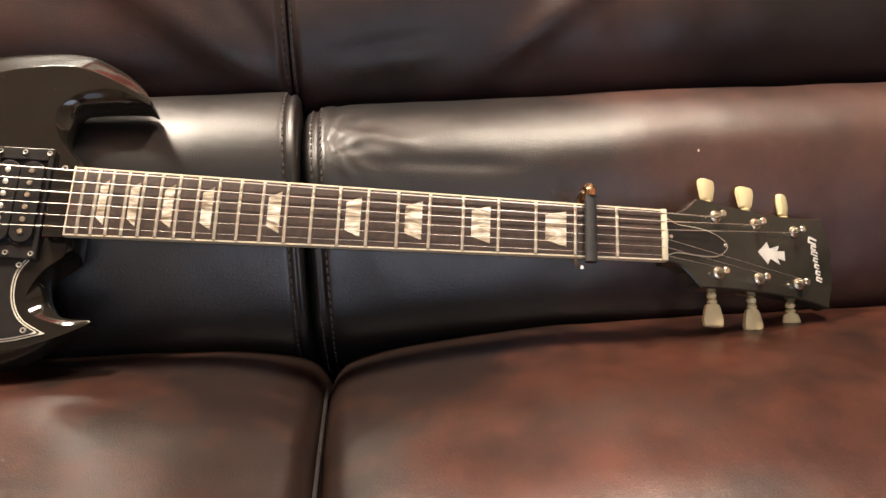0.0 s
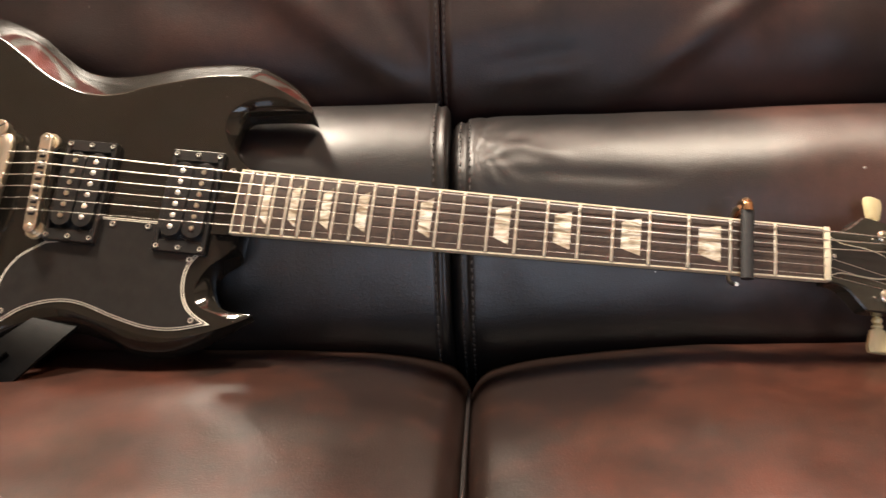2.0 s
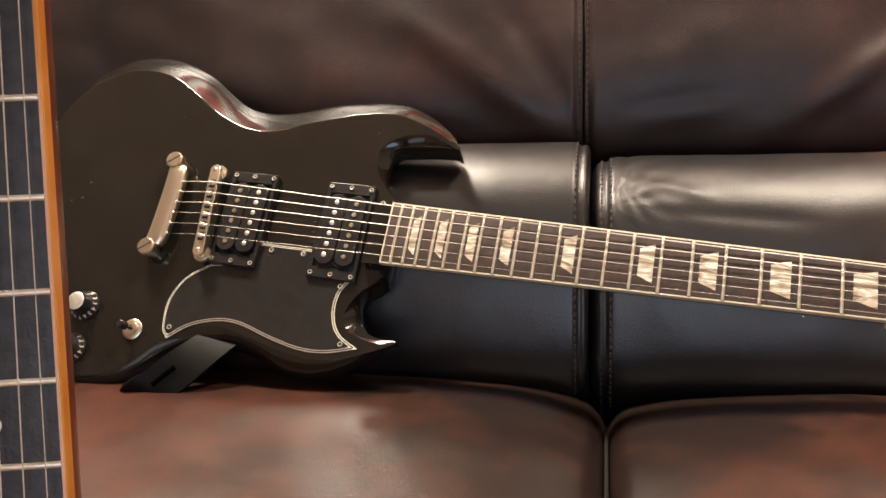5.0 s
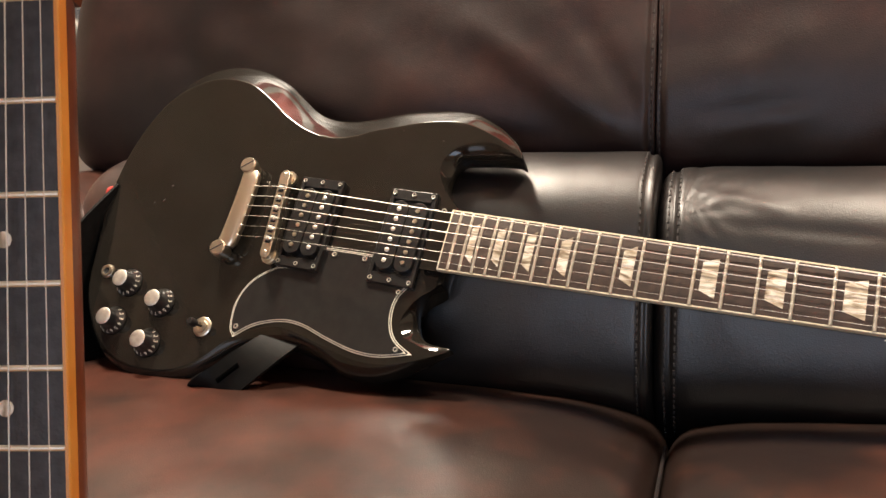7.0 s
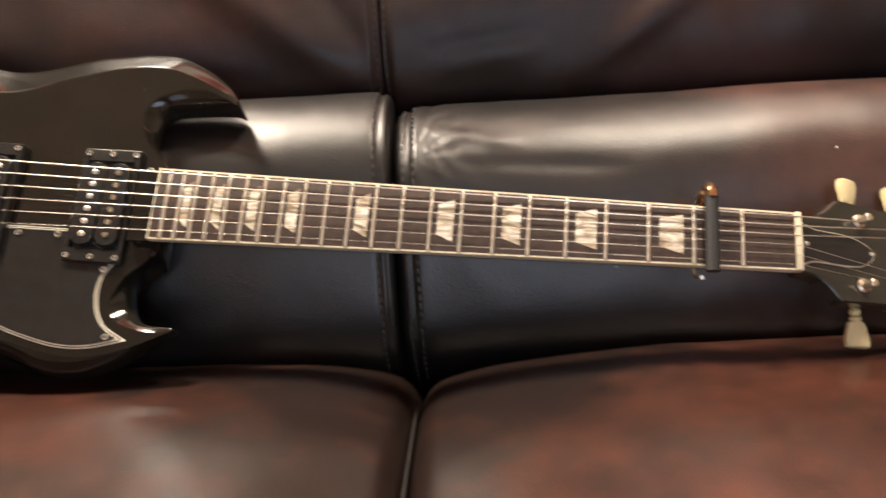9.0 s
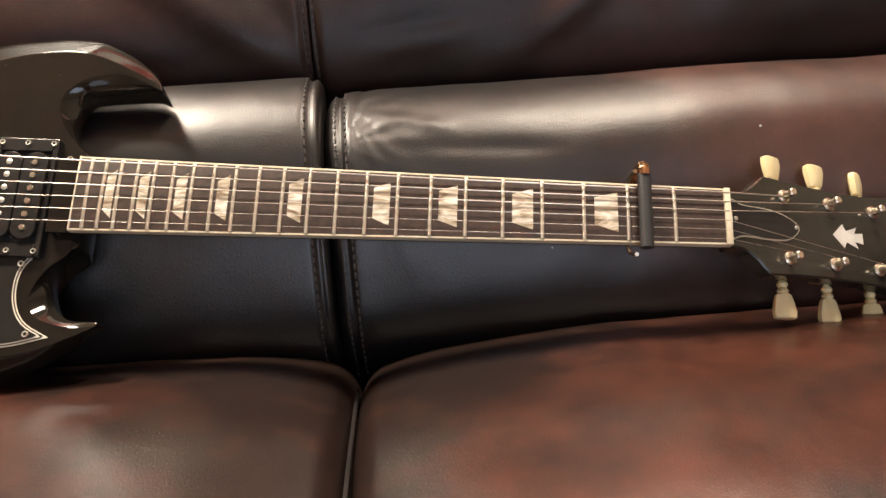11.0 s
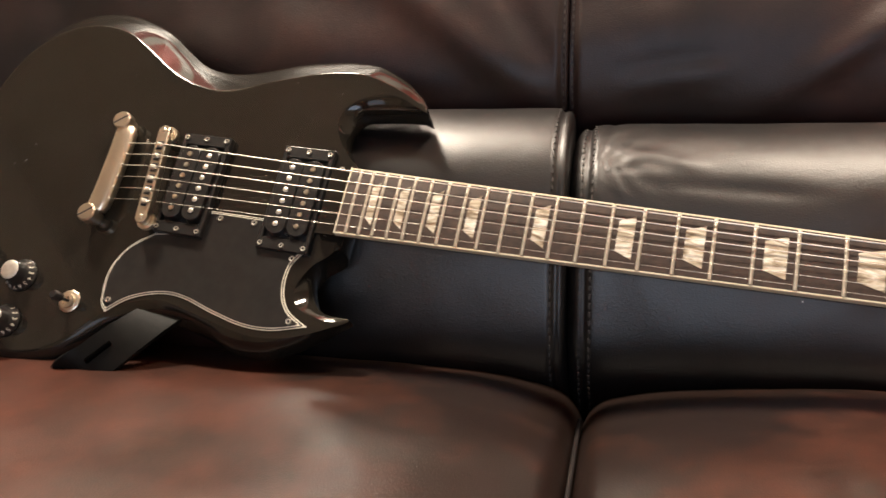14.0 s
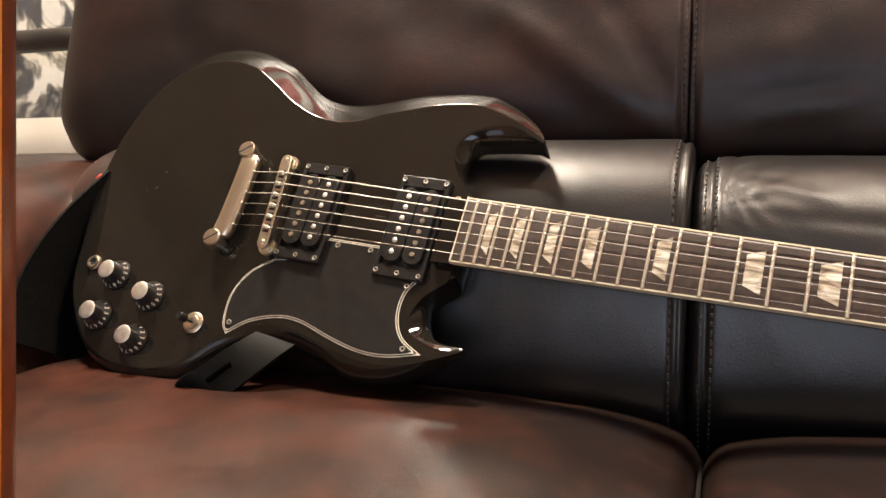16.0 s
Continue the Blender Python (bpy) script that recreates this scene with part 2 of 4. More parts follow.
def spline(pts, steps, closed=True):
    """Catmull-Rom through 2D or 3D points."""
    pts = [Vector(p) for p in pts]
    n = len(pts)
    out = []
    for i in range(n if closed else n - 1):
        if closed:
            p0, p1, p2, p3 = pts[i - 1], pts[i], pts[(i + 1) % n], pts[(i + 2) % n]
        else:
            p0, p1, p2, p3 = pts[max(i - 1, 0)], pts[i], pts[i + 1], pts[min(i + 2, n - 1)]
        for k in range(steps):
            t = k / steps
            out.append(0.5 * (2 * p1 + (p2 - p0) * t + (2 * p0 - 5 * p1 + 4 * p2 - p3) * t * t + (3 * p1 - p0 - 3 * p2 + p3) * t ** 3))
    if not closed:
        out.append(pts[-1])
    return out


def inset(poly, d):
    """Moves a closed 2D outline inwards by d."""
    area = sum(a.x * b.y - b.x * a.y for a, b in zip(poly, poly[1:] + poly[:1]))
    s = 1 if area > 0 else -1
    out = []
    for i, p in enumerate(poly):
        t = (poly[(i + 1) % len(poly)] - poly[i - 1])
        nrm = Vector((-t.y, t.x)).normalized() * s
        out.append(p + nrm * d)
    return out


def clean_inset(poly, d):
    """An inset that leaves out the points which came too near another edge."""
    out = []
    n = len(poly)
    for q in inset(poly, d):
        near = 9.0
        for i in range(n):
            a, b = poly[i], poly[(i + 1) % n]
            e = b - a
            k = max(0.0, min(1.0, (q - a).dot(e) / max(e.dot(e), 1e-12)))
            near = min(near, (a + e * k - q).length)
        if near > 0.96 * d:
            out.append(q)
    return out


def plate(bm, poly, w0, w1):
    """A flat plate in the guitar's frame: a 2D outline between two heights over the fingerboard's plane."""
    loft(bm, [[Vector((p.x, -w0, p.y)) for p in poly], [Vector((p.x, -w1, p.y)) for p in poly]])


def up(u, v, w):
    """A frame at a place of the guitar whose z axis points out of its face."""
    return Matrix.Translation((u, -w, v)) @ pose(0, 0, 0, 90)


# ---- room ----
def slab(name, lo, hi, mat, label, category):
    bm = bmesh.new()
    add_box(bm, lo, hi)
    return tagged(finish(bm, name, mat), label, category, kind="structure")


slab("floor", (-2.4, -3.2, -0.1), (2.4, 0.60, 0.0), floor_wood, "brown wooden floor under the sofa", "floor")
slab("ceiling", (-2.4, -3.2, 2.5), (2.4, 0.60, 2.6), wall_paint, "plain beige painted ceiling", "ceiling")
slab("wall_back", (-2.4, 0.48, 0.0), (2.4, 0.60, 2.5), wall_paint, "plain beige wall behind the sofa", "wall")
slab("wall_front", (-2.4, -3.2, 0.0), (2.4, -3.1, 2.5), wall_paint, "plain beige painted wall", "wall")
slab("wall_left", (-2.5, -3.2, 0.0), (-2.4, 0.60, 2.5), wall_paint, "plain beige painted wall", "wall")
slab("wall_right", (2.4, -3.2, 0.0), (2.5, 0.60, 2.5), wall_paint, "plain beige painted wall", "wall")

# ---- sofa ----
SEAT = 0.510
GAP = -0.036
sofa = empty("sofa", Matrix.Identity(4), "dark brown leather recliner sofa with stitched split cushions", "sofa")


def groove(x, z, folds):
    """Depth of soft folds: ridges along straight lines (x0, z0)-(x1, z1) with a width and a height."""
    h = 0.0
    for x0, z0, x1, z1, width, amp in folds:
        dx, dz = x1 - x0, z1 - z0
        n = math.hypot(dx, dz)
        k = ((x - x0) * dx + (z - z0) * dz) / n
        d = abs((x - x0) * dz - (z - z0) * dx) / n
        end = max(0.0, min(1.0, min(k, n - k) / (0.3 * n) + 0.15))
        h += amp * math.exp(-(d / width) ** 2) * end if -0.05 * n < k < 1.05 * n else 0.0
    return h


def cushion(name, x0, x1, profile, r0, r1, label, steps=12, nx=150, bulge=0.0, rough=0.004, seed=0.0, seams=(), folds=(), pucker=(), tuck=None, hollow=None, skin=None, rows=(-0.0042, 0.0042), thick=0.0007):
    """A stuffed cushion: a closed (y, z) profile carried from x0 to x1, drawn in towards both ends by the radii r0 and r1.
    seams: x of stitched seams; pucker: corners (x, z) from which small wrinkles spread."""
    prof = [Vector((p.x, p.y)) for p in spline([(y, z) for y, z in profile], steps)]
    inner = inset(prof, 1.0)

    def place(x, p, q):
        d = 0.0
        for e, r in ((x - x0, r0), (x1 - x, r1)):
            if e < r:
                d = max(d, r * (1 - math.sqrt(max(0.0, 1 - (1 - e / r) ** 2))))
        mid = 2 * (x - x0) / (x1 - x0) - 1
        n1 = noise.noise(Vector((x * 5 + seed, p.x * 7, p.y * 7)))
        n2 = noise.noise(Vector((x * 17, p.x * 21 + seed, p.y * 21)))
        off = -d + bulge * (1 - mid ** 10) + rough * n1 + rough * 0.3 * n2 + groove(x, p.y, folds)
        for xs in seams:
            off -= 0.0035 * math.exp(-((x - xs) / 0.0032) ** 2)
        for px, pz in pucker:
            dist = math.hypot(x - px, p.y - pz)
            if dist < 0.3:
                ang = math.atan2(p.y - pz, x - px)
                off += 0.0015 * math.exp(-dist / 0.080) * noise.noise(Vector((ang * 5.0, dist * 5, seed))) * min(1, dist / 0.04)
        if hollow:
            off -= hollow[1] * math.exp(-((x - hollow[0]) / hollow[2]) ** 2)
        if tuck:
            cx, cz, rad, depth = tuck
            off -= depth * math.exp(-((x - cx) ** 2 + (p.y - cz) ** 2) / rad ** 2)
        w = p + (p - q) * off
        return Vector((x, w.x, w.y))

    bm = bmesh.new()
    loft(bm, [[place(x, p, q) for p, q in zip(prof, inner)] for x in [x0 + (x1 - x0) * (0.5 - 0.5 * math.cos(math.pi * i / nx)) for i in range(nx + 1)]])
    ob = finish(bm, name, skin or leather, sofa, label, angle=80)
    # double rows of stitches beside each seam, on the front of the cushion
    if seams:
        bm = bmesh.new()
        for xs in seams:
            for dx in rows:
                if not x0 + 0.001 < xs + dx < x1 - 0.001:
                    continue
                line = [place(xs + dx, p, q) for p, q in zip(prof, inner)]
                keep = [p for p in line if p.y < 0.20]
                length, dash = 0.0, []
                for a, b in zip(keep, keep[1:]):
                    if (b - a).length > 0.05:
                        continue
                    seg = (b - a).length
                    k = 0.0
                    while k < seg:
                        if (length + k) % 0.0072 < 0.0048:
                            dash.append(a.lerp(b, k / seg))
                        elif len(dash) > 1:
                            add_tube(bm, [p + Vector((0, -0.0003, 0)) for p in (dash[0], dash[-1])], thick, 5)
                            dash = []
                        else:
                            dash = []
                        k += 0.0012
                    length += seg
        st = finish(bm, "stitching", thread, ob, "rows of dark thread stitches")
        st["kind"] = "stuff"
    return ob


# (y, z) outlines
LUMBAR = [(0.092, 0.470), (0.066, 0.520), (0.068, 0.585), (0.084, 0.640), (0.106, 0.671), (0.142, 0.691), (0.182, 0.693), (0.23, 0.66), (0.25, 0.56), (0.22, 0.46), (0.13, 0.44)]
BACK = [(0.204, 0.682), (0.178, 0.712), (0.170, 0.763), (0.190, 0.835), (0.222, 0.930), (0.258, 1.030), (0.315, 1.088), (0.390, 1.065), (0.420, 0.960), (0.39, 0.82), (0.33, 0.69), (0.26, 0.660)]
SEAT_P = [(0.14, 0.440), (0.085, 0.476), (0.02, 0.495), (-0.05, 0.501), (-0.12, 0.500), (-0.20, 0.489), (-0.275, 0.464), (-0.335, 0.425), (-0.362, 0.385), (-0.34, 0.35), (-0.24, 0.335), (0.0, 0.335), (0.09, 0.35), (0.15, 0.41)]
LUMBAR_HIGH = [(y, z + 0.016 * max(0.0, min(1.0, (z - 0.55) / 0.11))) for y, z in LUMBAR]
cushion("lumbar_cushion", -0.672, GAP - 0.002, LUMBAR_HIGH, 0.03, 0.011, "padded lumbar cushion with glossy worn top", seed=1.0, seams=(GAP - 0.0105,), rows=(-0.0036,), thick=0.0010)
cushion("lumbar_cushion", GAP - 0.001, 0.62, LUMBAR, 0.020, 0.06, "padded lumbar cushion with glossy worn top", seed=4.0, thick=0.0010, seams=(GAP + 0.013,), pucker=((GAP + 0.02, 0.685), (GAP + 0.015, 0.66)), steps=16, nx=240,
        folds=((0.02, 0.655, 0.16, 0.645, 0.006, -0.0012), (-0.01, 0.68, 0.07, 0.665, 0.005, 0.0015)))
cushion("back_cushion", -0.783, GAP - 0.0095, BACK, 0.07, 0.006, "upper back cushion with soft folds", skin=matt_leather, rows=(0.0015,), thick=0.0005, seed=7.0, rough=0.008, seams=(GAP - 0.0145,), tuck=(-0.55, 0.80, 0.16, 0.022),
        folds=((-0.24, 0.85, -0.055, 0.712, 0.016, 0.0045), (-0.13, 0.86, -0.05, 0.73, 0.014, -0.004)))
cushion("back_cushion", GAP - 0.009, 0.66, BACK, 0.006, 0.07, "upper back cushion with soft folds", skin=matt_leather, rows=(-0.001,), thick=0.0006, seed=11.0, rough=0.008, seams=(GAP - 0.0045,),
        folds=((0.12, 0.712, 0.29, 0.83, 0.013, 0.005), (-0.01, 0.725, 0.10, 0.742, 0.012, 0.002), (0.02, 0.77, 0.08, 0.83, 0.022, 0.002), (-0.01, 0.744, 0.10, 0.757, 0.009, -0.0015)))
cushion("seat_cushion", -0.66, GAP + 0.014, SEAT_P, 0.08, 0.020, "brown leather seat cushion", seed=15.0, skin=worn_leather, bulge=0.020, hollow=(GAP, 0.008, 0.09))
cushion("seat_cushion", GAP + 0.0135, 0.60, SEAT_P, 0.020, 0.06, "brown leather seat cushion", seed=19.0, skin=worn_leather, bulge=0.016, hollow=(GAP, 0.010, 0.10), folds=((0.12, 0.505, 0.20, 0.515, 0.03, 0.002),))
bm = bmesh.new()
add_tube(bm, [(GAP + 0.0138, y, 0.478 + 0.010 * (1 - ((y + 0.13) / 0.2) ** 2)) for y in [0.02 - 0.30 * k / 24 for k in range(25)]], 0.0016, 8)
part("piping", bm, leather, sofa, "thin leather piping between the seat cushions")
ARM = [(0.30, 0.10), (0.30, 0.60), (0.24, 0.676), (0.05, 0.684), (-0.20, 0.680), (-0.36, 0.66), (-0.40, 0.58), (-0.38, 0.10)]
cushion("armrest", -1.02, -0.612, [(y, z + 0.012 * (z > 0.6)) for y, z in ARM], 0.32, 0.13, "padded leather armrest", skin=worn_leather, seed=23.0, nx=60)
cushion("armrest", 0.565, 0.84, ARM, 0.06, 0.06, "padded leather armrest", seed=27.0, nx=60)
bm = bmesh.new()
add_box(bm, (-0.70, -0.24, 0.05), (0.68, 0.36, 0.36), bevel=0.02)
add_box(bm, (-0.64, 0.27, 0.30), (0.62, 0.40, 0.92), bevel=0.03)
part("base_frame", bm, leather, sofa, "leather-covered sofa frame")

# ---- electric guitar ----
guitar = empty("electric_guitar", GUITAR, "black double-horned electric guitar lying on its side against the sofa back", "guitar")
FACE = -0.0155
# front face of the body, then its outer edge below the bevel
FRONT = [(-.464, .029), (-.4724, .0428), (-.4813, .0526), (-.4881, .0635), (-.4914, .0743), (-.4903, .0835), (-.4853, .0915), (-.4764, .0977), (-.4656, .1016), (-.4521, .1036),
         (-.4403, .1014), (-.428, .0961), (-.4177, .0912), (-.420, .0946), (-.4313, .1025), (-.4463, .1103), (-.4611, .1165), (-.4757, .1212), (-.4898, .1227), (-.508, .1214),
         (-.5257, .118), (-.543, .113), (-.570, .105), (-.590, .097), (-.612, .093), (-.638, .097), (-.668, .110), (-.694, .127), (-.724, .144),
         (-.758, .150), (-.790, .143), (-.822, .118), (-.840, .081), (-.849, .034), (-.847, -.015), (-.838, -.060), (-.827, -.102), (-.806, -.133), (-.782, -.154),
         (-.755, -.164), (-.722, -.165), (-.692, -.158), (-.669, -.143), (-.647, -.121), (-.622, -.107), (-.596, -.102), (-.565, -.1075), (-.536, -.1140), (-.510, -.1170),
         (-.4858, -.1136), (-.4643, -.1055), (-.4479, -.0976), (-.4370, -.0915), (-.4480, -.0937), (-.4585, -.0939), (-.4713, -.0910), (-.4816, -.0861), (-.487, -.0768), (-.4852, -.0656), (-.4777, -.0517), (-.4651, -.0403), (-.4640, -.030)]
EDGE = [(-.4605, .029), (-.468, .040), (-.4765, .0495), (-.4822, .0590), (-.4825, .0680), (-.4795, .0790), (-.4740, .0862), (-.4650, .0879), (-.4560, .0889), (-.4460, .0897),
        (-.4350, .0899), (-.4240, .0894), (-.4171, .0912), (-.4185, .0960), (-.4260, .1065), (-.4405, .1195), (-.4560, .1290), (-.4720, .1362), (-.4890, .1410), (-.508, .1430),
        (-.528, .1412), (-.5525, .137), (-.585, .127), (-.608, .1225), (-.627, .1225), (-.648, .128), (-.672, .143), (-.698, .160), (-.735, .1735),
        (-.770, .176), (-.803, .1665), (-.835, .137), (-.853, .090), (-.858, .036), (-.854, -.016), (-.844, -.062), (-.833, -.106), (-.811, -.140), (-.784, -.163),
        (-.755, -.174), (-.720, -.175), (-.687, -.167), (-.662, -.152), (-.638, -.132), (-.612, -.121), (-.585, -.117), (-.557, -.1215), (-.530, -.1300), (-.503, -.1290),
        (-.478, -.1185), (-.460, -.1050), (-.4480, -.0945), (-.4368, -.0903), (-.4463, -.0893), (-.4561, -.0885), (-.4657, -.0849), (-.4729, -.0773), (-.4775, -.0671), (-.4800, -.0555), (-.4760, -.0427), (-.4635, -.0350), (-.4600, -.029)]


def body():
    f, e = spline(FRONT, 6), spline(EDGE, 6)
    rings = []
    def drop(k, v, i, wide):
        """Depth of the bevel at the share k of its width: flat on the bass side, rounder on the treble side and under the bass horn."""
        c = i / 6
        treble = min(1.0, max(0.0, (-v - 0.03) / 0.05)) if c < 52 else 0.0
        t = max(treble, max(0.0, min(1.0, (c - 4.5) / 1.5, (13 - c) / 1.0)))
        steep = min(1.0, (0.62 if 12.5 < c < 52 else 0.85) * wide / 0.0189)
        if 12.5 < c < 52:
            steep += (1.0 - steep) * max(0.0, min(1.0, (c - 17) / 2.5))
        flat = 0.0003 + steep * (0.0163 * k + 0.0026 * k ** 6)
        full = 0.0002 + 0.0030 * k + 0.0080 * k ** 2.2 + 0.0080 * k ** 7
        return flat * (1 - t) + full * t

    def tip(i):
        """The body thins out towards the points of both horns."""
        return 1.0 - 0.62 * math.exp(-((i / 6 - 52) / 2.0) ** 2) - 0.25 * math.exp(-((i / 6 - 12) / 2.0) ** 2)

    for k in (-0.10, -0.03, 0.0, 0.05, 0.12, 0.30, 0.50, 0.65, 0.78, 0.90, 0.96, 1.0):
        rings.append([Vector((a.x + (b.x - a.x) * k, -FACE + tip(i) * (drop(k, a.y, i, (b - a).length) if k >= 0 else 0.0), a.y + (b.y - a.y) * k)) for i, (a, b) in enumerate(zip(f, e))])
    for k, w in ((1.0, 0.0215), (0.93, 0.0238), (0.6, 0.0295), (0.25, 0.0345), (0.12, 0.0360)):
        rings.append([Vector((a.x + (b.x - a.x) * k, -FACE + tip(i) * w, a.y + (b.y - a.y) * k)) for i, (a, b) in enumerate(zip(f, e))])
    bm = bmesh.new()
    loft(bm, rings)
    return part("body", bm, black_lacquer, guitar, "glossy black body with bevelled edges and horns", angle=50)


body()


# neck, fingerboard, binding, frets and inlays
SCALE = 0.6287
BOARD_END = -0.4605


def fret_at(n):
    return -SCALE * (1 - 2 ** (-n / 12))


def half_width(u):
    return 0.0213 + (0.0280 - 0.0213) * (-u / 0.4525)


def camber(v):
    return 0.0009 - v * v / 0.61


def board():
    bm = bmesh.new()
    rings = []
    for u in [BOARD_END + (0.0 - BOARD_END) * i / 12 for i in range(13)]:
        h = half_width(u) - 0.0014
        ring = [Vector((u, -camber(v * h), v * h)) for v in [x / 5 - 1 for x in range(11)]]
        ring += [Vector((u, 0.006, h)), Vector((u, 0.006, -h))]
        rings.append(ring)
    loft(bm, rings)
    part("fingerboard", bm, rosewood, guitar, "dark rosewood fingerboard")
    for s in (1, -1):
        bm = bmesh.new()
        rings = []
        for u in (BOARD_END, 0.0):
            h = half_width(u)
            a, b = h - 0.0014, h
            rings.append([Vector((u, -camber(a), s * a)), Vector((u, -camber(a) + 0.0001, s * (b - 0.0003))), Vector((u, -camber(a) + 0.0005, s * b)), Vector((u, 0.006, s * b)), Vector((u, 0.006, s * a))])
        loft(bm, rings)
        part("binding", bm, cream_plastic, guitar, "cream binding along the fingerboard")
    bm = bmesh.new()
    h = half_width(BOARD_END)
    add_box(bm, (BOARD_END - 0.0014, -0.0003, -h), (BOARD_END, 0.006, h), bevel=0.0003)
    part("binding", bm, cream_plastic, guitar, "cream binding along the fingerboard")
    for n in range(1, 23):
        u = fret_at(n)
        h = half_width(u) - 0.0016
        bm = bmesh.new()
        rings = []
        for i in range(9):
            v = (i / 4 - 1) * h
            c = camber(v)
            rings.append([Vector((u + 0.00135 * math.cos(a), -(c - 0.0002 + 0.0012 * math.sin(a)), v)) for a in [math.pi * k / 6 for k in range(7)]])
        loft(bm, rings)
        part("fret", bm, fret_metal, guitar)
    for n in (3, 5, 7, 9, 12, 15, 17, 19, 21):
        a, b = fret_at(n), fret_at(n - 1)
        m, g = (a + b) / 2, (b - a) * 0.265
        h = half_width(m)
        bm = bmesh.new()
        tall, short = h * 0.66, h * 0.46
        poly = [(m - g, -short), (m + g, -tall), (m + g, tall), (m - g, short)]
        lo = [Vector((u, 0.0, v)) for u, v in poly]
        rows = []
        for i in range(9):
            k = i / 4 - 1
            rows.append([Vector((m - g, -camber(k * short) - 0.0003, k * short)), Vector((m + g, -camber(k * tall) - 0.0003, k * tall))])
        vs = [[bm.verts.new(p) for p in r] for r in rows]
        for r, q in zip(vs, vs[1:]):
            bm.faces.new((r[0], r[1], q[1], q[0]))
        r = bmesh.ops.extrude_face_region(bm, geom=list(bm.faces))
        for v in r["geom"]:
            if isinstance(v, bmesh.types.BMVert):
                v.co.y += 0.0012
        ob = part("inlay", bm, pearl, guitar, "pearl trapezoid inlay")
    bm = bmesh.new()
    add_box(bm, (0.0002, -0.0022, -0.0214), (0.0048, 0.006, 0.0214), bevel=0.0008)
    part("nut", bm, cream_plastic, guitar, "cream bone nut")


board()


def neck():
    bm = bmesh.new()
    rings = []
    for i in range(15):
        u = 0.004 + (-0.480 - 0.004) * i / 14
        h = half_width(min(u, 0.0)) - 0.0002
        d = 0.0145 + 0.004 * i / 14
        rings.append([Vector((u, 0.0061 + d * math.sin(a) ** 0.8, h * math.cos(a))) for a in [math.pi * k / 14 for k in range(15)]])
    loft(bm, rings)
    part("neck", bm, black_lacquer, guitar, "glossy black neck")


neck()

# headstock, tilted back
HEAD = Matrix.Translation((0.004, 0.0032, 0)) @ pose(0, 0, 0, 0, 0, 17)


